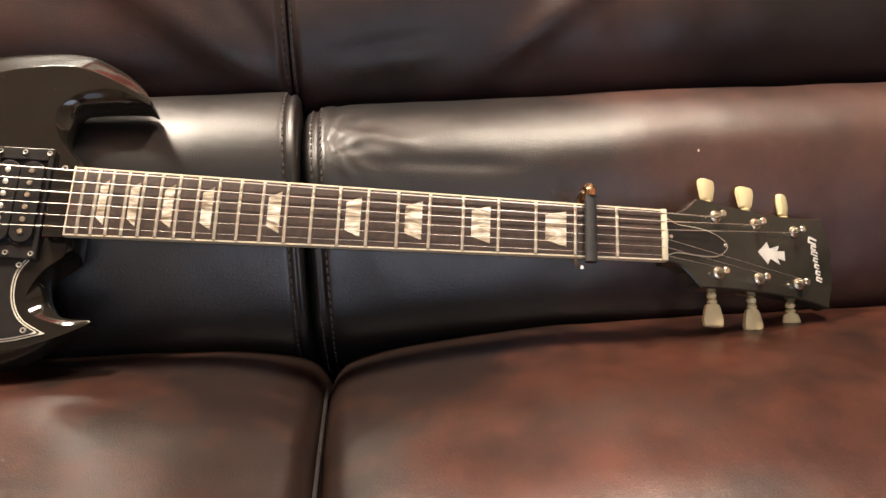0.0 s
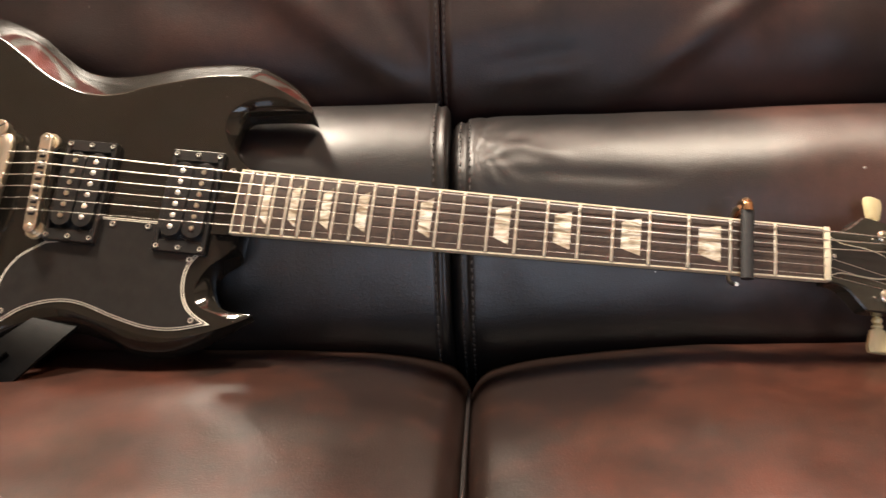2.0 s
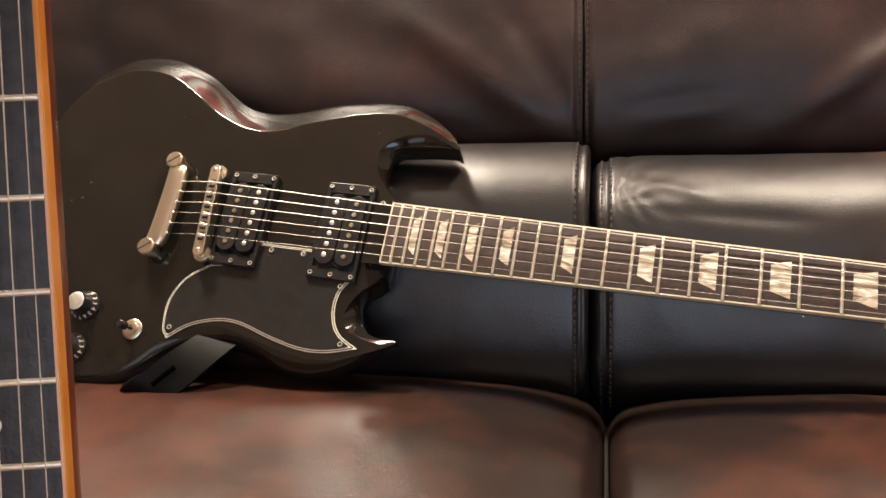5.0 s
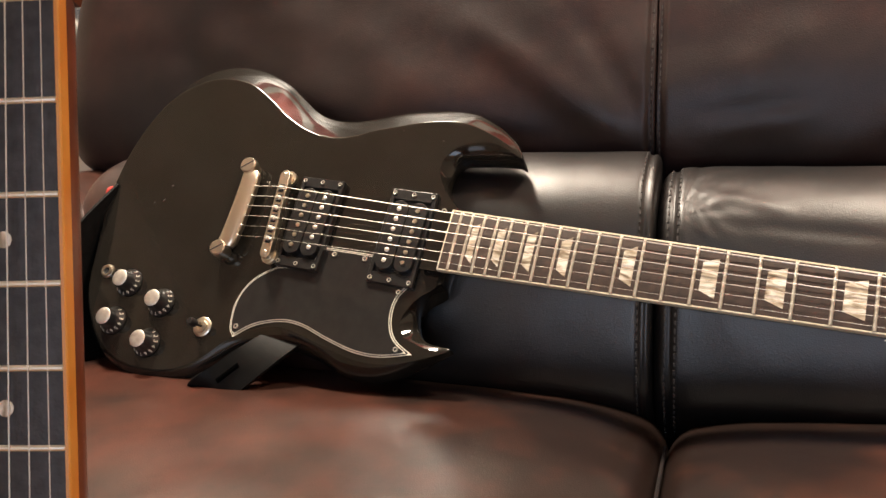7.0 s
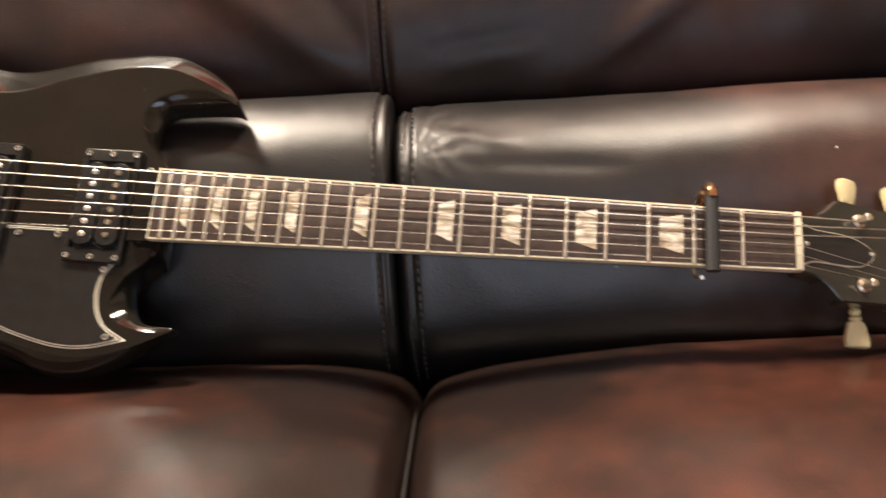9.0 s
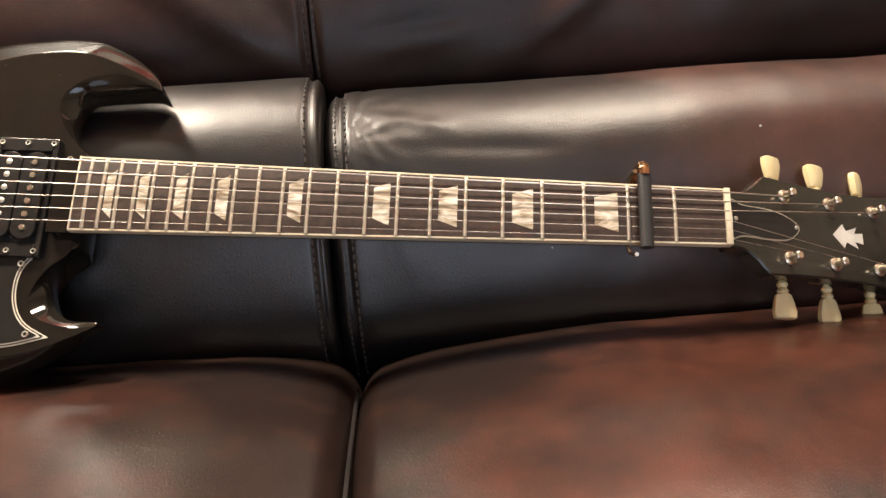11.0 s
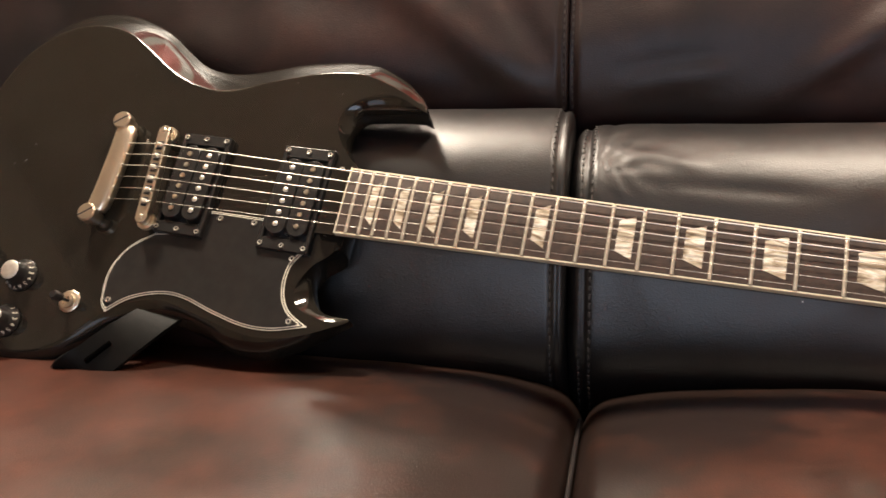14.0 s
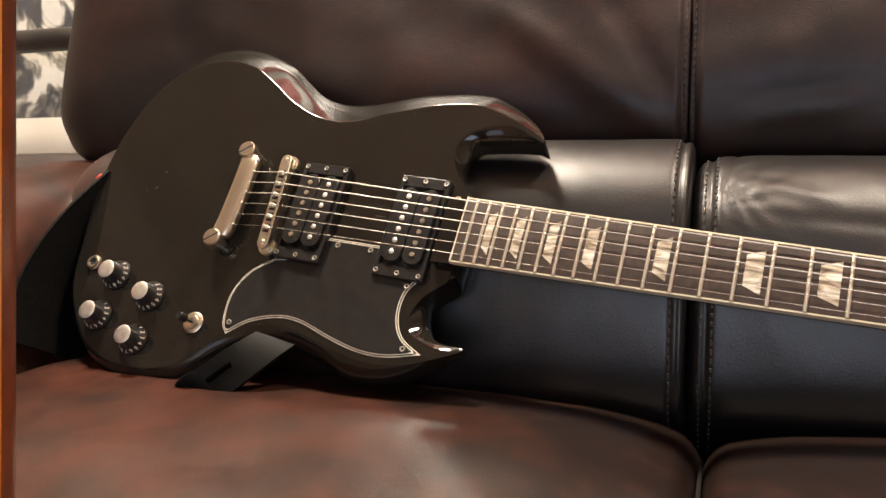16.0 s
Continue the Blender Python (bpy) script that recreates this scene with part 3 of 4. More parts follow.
def headstock():
    half = [(0.0, 0.0214), (0.012, 0.0222), (0.022, 0.0280), (0.031, 0.0362), (0.037, 0.0378), (0.062, 0.0360), (0.092, 0.0352), (0.122, 0.0355), (0.145, 0.0374), (0.161, 0.0402), (0.1640, 0.0394)]
    top = [Vector(p) for p in spline(half, 4, closed=False)]
    tip = [Vector(p) for p in spline([(0.1640, 0.0394), (0.1668, 0.029), (0.1712, 0.012), (0.1695, 0.0)], 5, closed=False)][1:]
    side = top + tip
    poly = side + [Vector((p.x, -p.y)) for p in reversed(side[:-1])]
    bm = bmesh.new()
    rings = []
    for d, y in ((0.0012, 0.0), (0.0, 0.0010), (0.0, 0.0130), (0.0015, 0.0145)):
        rings.append([HEAD @ Vector((p.x, y, p.y)) for p in inset(poly, d)])
    loft(bm, rings)
    head = part("headstock", bm, head_lacquer_lit, guitar, "black headstock with pearl inlay")
    # crown inlay as a plain shape, and the maker's mark as plain bars
    bm = bmesh.new()
    for pts in ([(-.0095, 0), (-.002, .0085), (.0, .004), (.0, -.004), (-.002, -.0085)], [(0, .004), (.008, .0075), (.006, .0028), (.012, .0038), (.012, -.0038), (.006, -.0028), (.008, -.0075), (0, -.004)]):
        loft(bm, [[HEAD @ Vector((0.1040 + 1.30 * u, y, 1.12 * v)) for u, v in pts] for y in (-0.0003, 0.0004)])
    part("crown_inlay", bm, bright_pearl, head, "white pearl crown inlay")
    bm = bmesh.new()
    # seven plain upright bars, the first one taller
    for i, (v, tall) in enumerate(((0.0178, 0.0085), (0.0118, 0.0052), (0.0068, 0.0070), (0.0012, 0.0048), (-0.0045, 0.0048), (-0.0102, 0.0048), (-0.0160, 0.0062))):
        at = HEAD @ Matrix.Translation((0.1530 - 0.12 * v, 0, v)) @ pose(0, 0, 0, 0, 14)
        wide = 0.0021 if i else 0.0030
        add_box(bm, (-tall / 2, -0.0004, -wide), (tall / 2, 0.0004, -wide * 0.35), at)
        add_box(bm, (-tall / 2, -0.0004, wide * 0.35), (tall / 2, 0.0004, wide), at)
        add_box(bm, (-tall / 2, -0.0004, -wide * 0.34), (-tall / 2 + 0.0013, 0.0004, wide * 0.34), at)
    part("maker_mark", bm, bright_pearl, head, "white mark drawn as plain bars")
    # truss rod cover: thin bell outline with two screws
    bm = bmesh.new()
    cover = inset(spline([(0.0015, 0.0145), (0.012, 0.0118), (0.036, 0.0112), (0.052, 0.0072), (0.0605, 0.0), (0.052, -0.0095), (0.036, -0.0122), (0.012, -0.0125), (0.0015, -0.0150), (0.0020, 0.0)], 5), 0.0)
    loft(bm, [[HEAD @ Vector((p.x, y, p.y)) for p in cover] for y in (-0.0012, 0.0004)])
    part("truss_rod_cover", bm, cream_plastic, head, "bell-shaped cover with a white edge")
    bm = bmesh.new()
    loft(bm, [[HEAD @ Vector((p.x, y, p.y)) for p in inset(cover, 0.0008)] for y in (-0.0016, -0.0002)])
    part("cover_face", bm, black_plastic, head, "black face of the cover")
    for u in (0.0050, 0.0575):
        bm = bmesh.new()
        add_lathe(bm, [(0.0016, 0), (0.0016, 0.0022), (0.0009, 0.0026)], HEAD @ Matrix.Translation((u, 0, 0)) @ pose(0, 0, 0, 90), 12)
        part("screw", bm, steel, head)
    return head


headstock()

POSTS = [(0.050, 0.0241), (0.0905, 0.0237), (0.1315, 0.0230)]


def tuner(s, side):
    u, v = s
    bm = bmesh.new()
    m = HEAD @ Matrix.Translation((u, 0, side * v)) @ pose(0, 0, 0, 90)
    add_lathe(bm, [(0.0050, 0.0), (0.0050, 0.0012), (0.0036, 0.0020), (0.0030, 0.0022), (0.0028, 0.0060), (0.0024, 0.0075), (0.0030, 0.0090), (0.0030, 0.0108), (0.0022, 0.0115)], m, 20)
    post = part("tuning_post", bm, nickel, guitar, "nickel string post")
    bm = bmesh.new()
    add_box(bm, (u - 0.007, 0.0146, side * v - 0.010), (u + 0.007, 0.0225, side * v + 0.010), HEAD, 0.002)
    part("gear_box", bm, nickel, post, "nickel gear housing")
    bm = bmesh.new()
    side_m = HEAD @ Matrix.Translation((u + 0.0072, 0.0185, side * (v + 0.0015))) @ pose(0, 0, 0, 0 if side > 0 else 180)
    add_lathe(bm, [(0.0022, 0.0), (0.0022, 0.010), (0.0034, 0.0105), (0.0042, 0.0125), (0.0034, 0.0145), (0.0026, 0.0150), (0.0040, 0.0165), (0.0044, 0.0180), (0.0030, 0.0195)], side_m, 18)
    knob = part("tuner_stem", bm, tuner_plastic, post, "ribbed cream stem")
    bm = bmesh.new()
    rings = []
    for h, a, b in ((0.0190, 0.0030, 0.0024), (0.0205, 0.0056, 0.0032), (0.0245, 0.0068, 0.0036), (0.0330, 0.0086, 0.0040), (0.0375, 0.0080, 0.0038), (0.0385, 0.0070, 0.0030)):
        turn = pose(0, 0, 0, 0, 0, 12 if u < 0.06 else (5 if u < 0.1 else 30))
        rings.append([side_m @ turn @ Vector((a * x, b * y, h)) for x, y in ((1, .55), (.62, 1), (-.62, 1), (-1, .55), (-1, -.55), (-.62, -1), (.62, -1), (1, -.55))])
    loft(bm, rings)
    part("tuner_button", bm, tuner_plastic, post, "aged cream keystone button")


for side in (1, -1):
    for s in POSTS:
        tuner(s, side)

# strings
for i in range(6):
    k = 1 - i / 2.5
    r = (0.00050, 0.00042, 0.00034, 0.00022, 0.00017, 0.00013)[i]
    s = POSTS[i] if i < 3 else POSTS[5 - i]
    end = HEAD @ Vector((s[0] - 0.002, -0.0068, (1 if i < 3 else -1) * (s[1] - 0.0028)))
    pts = [Vector((-0.6695, 0.0015, k * 0.0262)), Vector((-0.634, -0.0062, k * 0.0258)), Vector((-0.46, -0.0046, k * 0.0228)), Vector((-0.2, -0.0031, k * 0.0196)), Vector((0.0022, -0.0023, k * 0.0176)), end]
    bm = bmesh.new()
    add_tube(bm, pts, r, 6)
    part("string", bm, string_steel, guitar, "wound steel string" if i < 3 else "plain steel string")

# pickguard: layers of black and cream
GUARD = [(-.586, -.0195), (-.515, -.0195), (-.505, -.030), (-.4915, -.036), (-.4865, -.0410), (-.4955, -.056), (-.4955, -.075), (-.487, -.091), (-.4682, -.1015), (-.4966, -.1092),
         (-.5215, -.1098), (-.5495, -.1042), (-.5793, -.0962), (-.6013, -.0962), (-.6261, -.1045), (-.6445, -.1186), (-.6515, -.1090), (-.6540, -.0843), (-.6440, -.0616), (-.6230, -.0452), (-.590, -.040)]


def dense(pts):
    """Smooths an outline but keeps its marked corners."""
    corner = {0, 1, 2, 3, 4, 8, 15, 19, 20}
    out, n = [], len(pts)
    for i in range(n):
        a, b = Vector(pts[i]), Vector(pts[(i + 1) % n])
        p0 = a - (b - a) if i in corner else Vector(pts[i - 1])
        p3 = b + (b - a) if (i + 1) % n in corner else Vector(pts[(i + 2) % n])
        for k in range(6):
            t = k / 6
            out.append(0.5 * (2 * a + (b - p0) * t + (2 * p0 - 5 * a + 4 * b - p3) * t * t + (3 * a - p0 - 3 * b + p3) * t ** 3))
    return out


guard = dense(GUARD)
layers = ((0.0, 0.0006, white_plastic), (0.0008, 0.0009, black_plastic), (0.0016, 0.0012, white_plastic), (0.0024, 0.0015, black_plastic))
pickguard = None
for d, h, mat in layers:
    bm = bmesh.new()
    plate(bm, clean_inset(guard, d) if d else guard, FACE + 0.0001, FACE + h)
    ob = part("pickguard" if pickguard is None else "pickguard_layer", bm, mat, pickguard or guitar, "layered black pickguard with cream edge lines" if pickguard is None else "")
    pickguard = pickguard or ob


def screw(u, v, w, parent, r=0.0021):
    bm = bmesh.new()
    r *= 1.12
    add_lathe(bm, [(r, -0.0006), (r, 0.0005), (r * 0.86, 0.0011), (r * 0.56, 0.0010), (r * 0.50, 0.0001)], up(u, v, w), 14)
    s = part("screw", bm, steel, parent)
    bm = bmesh.new()
    add_lathe(bm, [(r * 0.52, 0.0), (r * 0.52, 0.0004)], up(u, v, w), 10)
    if parent is guitar:
        part("screw_recess", bm, rubber, s)
    else:
        # a ring screw belongs to its pickup, so the recess is a sister part
        part("screw_recess", bm, rubber, parent)


for u, v in ((-.5684, -.0253), (-.5373, -.025), (-.4747, -.0244), (-.4959, -.050), (-.4836, -.100), (-.6441, -.1085), (-.4753, .0311)):
    screw(u, v, FACE + 0.0018, guitar)


def pickup(uc, top, tilt):
    bm = bmesh.new()
    hu, hv = 0.0225, 0.0455
    outer = [Vector((uc + x * hu, y * hv)) for x, y in ((-1, -1), (1, -1), (1, 1), (-1, 1))]
    for lo, hi in (((-hu, -hv), (-0.0185, hv)), ((0.0185, -hv), (hu, hv)), ((-0.0185, -hv), (0.0185, -0.0355)), ((-0.0185, 0.0355), (0.0185, hv))):
        add_box(bm, (uc + lo[0], -top, lo[1]), (uc + hi[0], -FACE, hi[1]), bevel=0.0006, seg=1)
    ring = part("pickup", bm, black_plastic, guitar, "open black double-coil pickup in a black ring")
    bm = bmesh.new()
    add_box(bm, (uc - 0.0184, -FACE - 0.0012, -0.0354), (uc + 0.0184, -FACE + 0.004, 0.0354))
    part("baseplate", bm, black_plastic, ring)
    for x in (-0.0093, 0.0093):
        bm = bmesh.new()
        prof = [Vector((uc + x + 0.0089 * math.cos(a), (0.0245 if math.sin(a) >= 0 else -0.0245) + 0.0089 * math.sin(a))) for a in [2 * math.pi * k / 28 for k in range(28)]]
        loft(bm, [[Vector((p.x, -FACE - 0.001, p.y)) for p in prof], [Vector((p.x, -(top + 0.0026), p.y)) for p in prof], [Vector((p.x, -(top + 0.0030), p.y)) for p in inset(prof, 0.0005)]])
        coil = part("bobbin", bm, black_plastic, ring, "black coil bobbin")
        for i in range(6):
            v = 0.0250 - 0.0100 * i
            bm = bmesh.new()
            screwed = x * (uc + 0.55) > 0
            add_lathe(bm, [(0.0022, 0), (0.0022, 0.0007), (0.0019, 0.0009 if not screwed else 0.0013)], up(uc + x, v, top + 0.0028), 14)
            if screwed:
                add_box(bm, (-0.0022, -0.0004, 0.0012), (0.0022, 0.0004, 0.00155), up(uc + x, v, top + 0.0028) @ pose(0, 0, 0, 0, 0, 30 * i + 20))
            part("pole_piece", bm, steel if not screwed else nickel, coil)
    for x in (-0.0190, 0.0, 0.0190):
        for y in (-0.0415, 0.0415):
            screw(uc + x, y, top + 0.0002, ring, 0.0019)


pickup(-0.5065, -0.0105, 0)
pickup(-0.6015, -0.0085, 0)


def tailpiece():
    bm = bmesh.new()
    rings = []
    for i in range(17):
        k = i / 8 - 1
        v = 0.0025 + k * 0.0400
        s = 1.0 if abs(k) < 0.93 else 0.80
        u = -0.6775 - 0.0016 * abs(k) ** 3

        def soft(x, power):
            return math.copysign(abs(x) ** power, x)
        rings.append([Vector((u + 0.0096 * s * soft(math.cos(a), 0.62), -(-0.0050 + 0.0058 * s * soft(math.sin(a), 0.8)), v)) for a in [2 * math.pi * j / 28 for j in range(28)]])
    loft(bm, rings)
    bar = part("stop_tailpiece", bm, nickel, guitar, "aged nickel stop bar tailpiece")
    for v in (0.0465, -0.0414):
        bm = bmesh.new()
        add_lathe(bm, [(0.0060, FACE + 0.0002), (0.0060, -0.0060), (0.0082, -0.0056), (0.0082, 0.0008), (0.0072, 0.0022)], up(-0.6835, v, 0.0), 24)
        stud = part("stud", bm, nickel, bar, "slotted nickel stud")
        bm = bmesh.new()
        add_box(bm, (-0.0072, -0.0006, 0.0018), (0.0072, 0.0006, 0.0024), up(-0.6835, v, 0.0) @ pose(0, 0, 0, 0, 0, 38))
        part("slot", bm, rubber, stud)
    for i in range(6):
        bm = bmesh.new()
        add_lathe(bm, [(0.0018, 0), (0.0018, 0.0010)], Matrix.Translation((-0.6686, 0.0022, (1 - i / 2.5) * 0.0262)) @ pose(0, 0, 0, 0, 90), 10)
        part("ball_end", bm, steel, bar)


tailpiece()


def bridge():
    bm = bmesh.new()
    a, b = Vector((-0.6372, 0.0400)), Vector((-0.6298, -0.0392))
    d = (b - a).normalized()
    nrm = Vector((-d.y, d.x))
    poly = []
    for k in range(9):
        t = math.pi * k / 8
        poly.append(a - d * 0.0052 * math.sin(t) + nrm * 0.0052 * math.cos(t))
    for k in range(9):
        t = math.pi * k / 8
        poly.append(b + d * 0.0052 * math.sin(t) - nrm * 0.0052 * math.cos(t))
    loft(bm, [[Vector((p.x, -w, p.y)) for p in inset(poly, q)] for w, q in ((-0.0045, 0.0004), (-0.0040, 0.0), (0.0022, 0.0), (0.0028, 0.0006))])
    ob = part("bridge", bm, nickel, guitar, "nickel tune-style bridge with six saddles")
    for p in (a, b):
        bm = bmesh.new()
        add_lathe(bm, [(0.0024, FACE + 0.0002), (0.0024, -0.0088), (0.0078, -0.0086), (0.0078, -0.0050), (0.0024, -0.0048), (0.0024, 0.0032), (0.0016, 0.0036)], up(p.x, p.y, 0.0), 22)
        part("thumb_wheel", bm, nickel, ob)
    for i in range(6):
        v = (1 - i / 2.5) * 0.0258
        u = -0.6372 + (0.0400 - v) / 0.0792 * 0.0074
        bm = bmesh.new()
        add_box(bm, (u - 0.0025, -0.0031, v - 0.0040), (u + 0.0029, -0.0026, v + 0.0040))
        part("saddle_slot", bm, rubber, ob, "dark slot under the saddle")
        bm = bmesh.new()
        add_box(bm, (u - 0.0026, -0.0054, v - 0.0021), (u + 0.0024, -0.0024, v + 0.0021), bevel=0.0009, seg=1)
        add_lathe(bm, [(0.0014, 0), (0.0014, 0.0020)], Matrix.Translation((u + 0.0028, -0.0036, v)) @ pose(0, 0, 0, 0, 90), 8)
        part("saddle", bm, steel, ob)


bridge()


def knob(u, v):
    m = up(u, v, FACE)
    bm = bmesh.new()
    add_lathe(bm, [(0.0140, 0.0004), (0.0142, 0.0010), (0.0136, 0.0024), (0.0104, 0.0068), (0.0093, 0.0090), (0.0089, 0.0150), (0.0085, 0.0158)], m, 32)
    k = part("control_knob", bm, black_plastic, guitar, "black bell knob with a brushed metal cap")
    bm = bmesh.new()
    add_lathe(bm, [(0.0083, 0.0156), (0.0083, 0.0161), (0.0076, 0.0165), (0.0030, 0.0163)], m, 28)
    part("cap", bm, cap_metal, k, "round brushed metal cap")
    for i in range(10):
        data = bpy.data.curves.new("dial_digit", "FONT")
        data.body, data.size, data.extrude, data.align_x, data.align_y = str(i + 1), 0.0052, 0.0001, "CENTER", "CENTER"
        made = bpy.data.objects.new("dial_digit", data)
        me = bpy.data.meshes.new_from_object(made)
        bpy.data.objects.remove(made)
        t = m @ pose(0, 0, 0, 0, 0, 60 - 24 * i) @ Matrix.Translation((0.0122, 0, 0.0048)) @ pose(0, 0, 0, 0, 54) @ pose(0, 0, 0, 0, 0, -90)
        me.transform(t)
        me.materials.append(white_plastic)
        digit = new("dial_digit", me)
        digit.parent = k


for u, v in ((-.7805, -.0880), (-.7346, -.1010), (-.7817, -.1275), (-.7333, -.1412)):
    knob(u, v)


def toggle():
    m = up(-0.6801, -0.1155, FACE)
    bm = bmesh.new()
    add_lathe(bm, [(0.0094, 0.0), (0.0096, 0.0008), (0.0088, 0.0014), (0.0064, 0.0016), (0.0060, 0.0040), (0.0034, 0.0044), (0.0030, 0.0022)], m, 28)
    t = part("toggle_switch", bm, nickel, guitar, "toggle switch with a nickel collar and black tip")
    bm = bmesh.new()
    lean = m @ pose(0, 0, 0, 0, -3, 0)
    add_lathe(bm, [(0.0012, 0.001), (0.0012, 0.010), (0.0024, 0.0105), (0.0038, 0.012), (0.0040, 0.018), (0.0028, 0.0205)], lean, 16)
    part("switch_tip", bm, black_plastic, t, "black plastic switch tip")
    m = up(-0.8119, -0.0809, FACE)
    bm = bmesh.new()
    add_lathe(bm, [(0.0072, 0.0), (0.0072, 0.0020), (0.0062, 0.0024), (0.0058, 0.0040), (0.0048, 0.0042), (0.0036, 0.0038), (0.0034, 0.0001)], m, 24)
    part("output_jack", bm, nickel, guitar, "nickel output jack socket")
    bm = bmesh.new()
    add_lathe(bm, [(0.0035, 0.0), (0.0035, 0.0024)], m, 16)
    part("jack_hole", bm, rubber, guitar, "dark jack opening")


toggle()

# capo clamped over the neck
capo = empty("capo", GUITAR, "black rubber-padded copper capo clamped on the guitar neck", "capo")
bm = bmesh.new()
rings = []
for i in range(13):
    v = -0.0275 + 0.055 * i / 12
    rings.append([Vector((-0.0575 + 0.0050 * math.cos(a), -(0.0058 + 0.0040 * math.sin(a)), v)) for a in [2 * math.pi * k / 14 for k in range(14)]])
loft(bm, rings)
part("pad", bm, rubber, capo, "black rubber pad")
bm = bmesh.new()
add_tube(bm, spline([(-0.0575, -0.0075, 0.0265), (-0.0575, -0.0070, 0.0320), (-0.0580, 0.0, 0.0365), (-0.0590, 0.014, 0.0350), (-0.060, 0.030, 0.024), (-0.060, 0.034, 0.0)], 6, closed=False), 0.0036, 10)
part("frame", bm, copper, capo, "copper-coloured metal frame")
bm = bmesh.new()
add_tube(bm, spline([(-0.0625, -0.002, 0.0315), (-0.0640, 0.008, 0.0310), (-0.0640, 0.026, 0.022), (-0.0640, 0.030, 0.0), (-0.0640, 0.020, -0.022), (-0.0630, 0.002, -0.0300)], 6, closed=False), 0.0016, 8)
part("lever", bm, nickel, capo, "bright metal lever")

# guitar strap: black webbing
def ribbon(bm, pts, across, width, thick=0.003):
    pts = spline(pts, 8, closed=False)
    acr = spline(across, 8, closed=False)
    rings = []
    for i, p in enumerate(pts):
        t = (pts[min(i + 1, len(pts) - 1)] - pts[max(i - 1, 0)]).normalized()
        a = Vector(acr[i])
        a = (a - t * a.dot(t)).normalized()
        nrm = t.cross(a).normalized() * thick / 2
        h = a * width / 2
        rings.append([p - h - nrm, p - h * 0.5 - nrm * 1.1, p + h * 0.5 - nrm * 1.1, p + h - nrm, p + h + nrm, p + h * 0.5 + nrm * 1.1, p - h * 0.5 + nrm * 1.1, p - h + nrm])
    loft(bm, rings)


strap = empty("guitar_strap", Matrix.Identity(4), "wide black webbing guitar strap bunched under the guitar", "strap")
# the band is widened to stand in for the shade below it too
bm = bmesh.new()
ribbon(bm, [(-0.596, 0.100, 0.655), (-0.603, 0.050, 0.618), (-0.607, 0.014, 0.577), (-0.600, -0.014, 0.530)],
       [(-0.2, 0.6, -0.8), (-0.1, 0.65, -0.75), (0.0, 0.7, -0.7), (0.1, 0.8, -0.6)], 0.092)
part("strap_and_shade_band", bm, webbing, strap, "black webbing band widened over the shade below it")
bm = bmesh.new()
ribbon(bm, [(-0.330, 0.040, 0.556), (-0.352, 0.006, 0.558), (-0.376, -0.022, 0.543), (-0.404, -0.035, 0.5225), (-0.421, -0.032, 0.5135), (-0.412, -0.020, 0.5125)],
       [(1, 0.25, -0.1), (1, 0.2, -0.1), (1, 0.1, -0.15), (1, 0.0, -0.2), (1, 0.1, -0.3), (1, 0.2, -0.3)], 0.034, 0.0040)
fold = part("strap_fold", bm, strap_leather, strap, "folded end of the black strap")
bm = bmesh.new()
add_tube(bm, [(-0.386, -0.0285, 0.5400), (-0.404, -0.0368, 0.5265)], 0.0022, 10)
part("strap_slot", bm, slot_black, fold, "narrow slot cut in the strap end")
bm = bmesh.new()
add_lathe(bm, [(0.004, 0.0), (0.0038, 0.006), (0.0075, 0.009), (0.0080, 0.011), (0.005, 0.013)], GUITAR @ Matrix.Translation((-0.857, 0.033, 0.008)) @ pose(0, 0, 0, 0, -90), 18)
red_felt = material("red_felt", (0.65, 0.05, 0.03), 0.7, second=(0.5, 0.03, 0.02), scale=200)
part("strap_button", bm, red_felt, strap, "red strap button cap")

# ---- second guitar, standing upright before the sofa ----
U2 = Vector((-0.050, 0.185, 0.981)).normalized()
n2 = Vector((0.22, -0.97, 0.0))
n2 = (n2 - U2 * n2.dot(U2)).normalized()
left2 = U2.cross(-n2)
nut2 = Vector((-0.2134, -0.3753, 0.7674)) + U2 * 0.0364 + left2 * 0.0212
SECOND = Matrix.Translation(nut2) @ Matrix((U2, -n2, left2)).transposed().to_4x4()
second = empty("upright_guitar", SECOND, "electric guitar with dot inlays and amber binding leaning on the sofa", "guitar")


def half2(u):
    return 0.0210 + 0.0068 * (-u / 0.466)


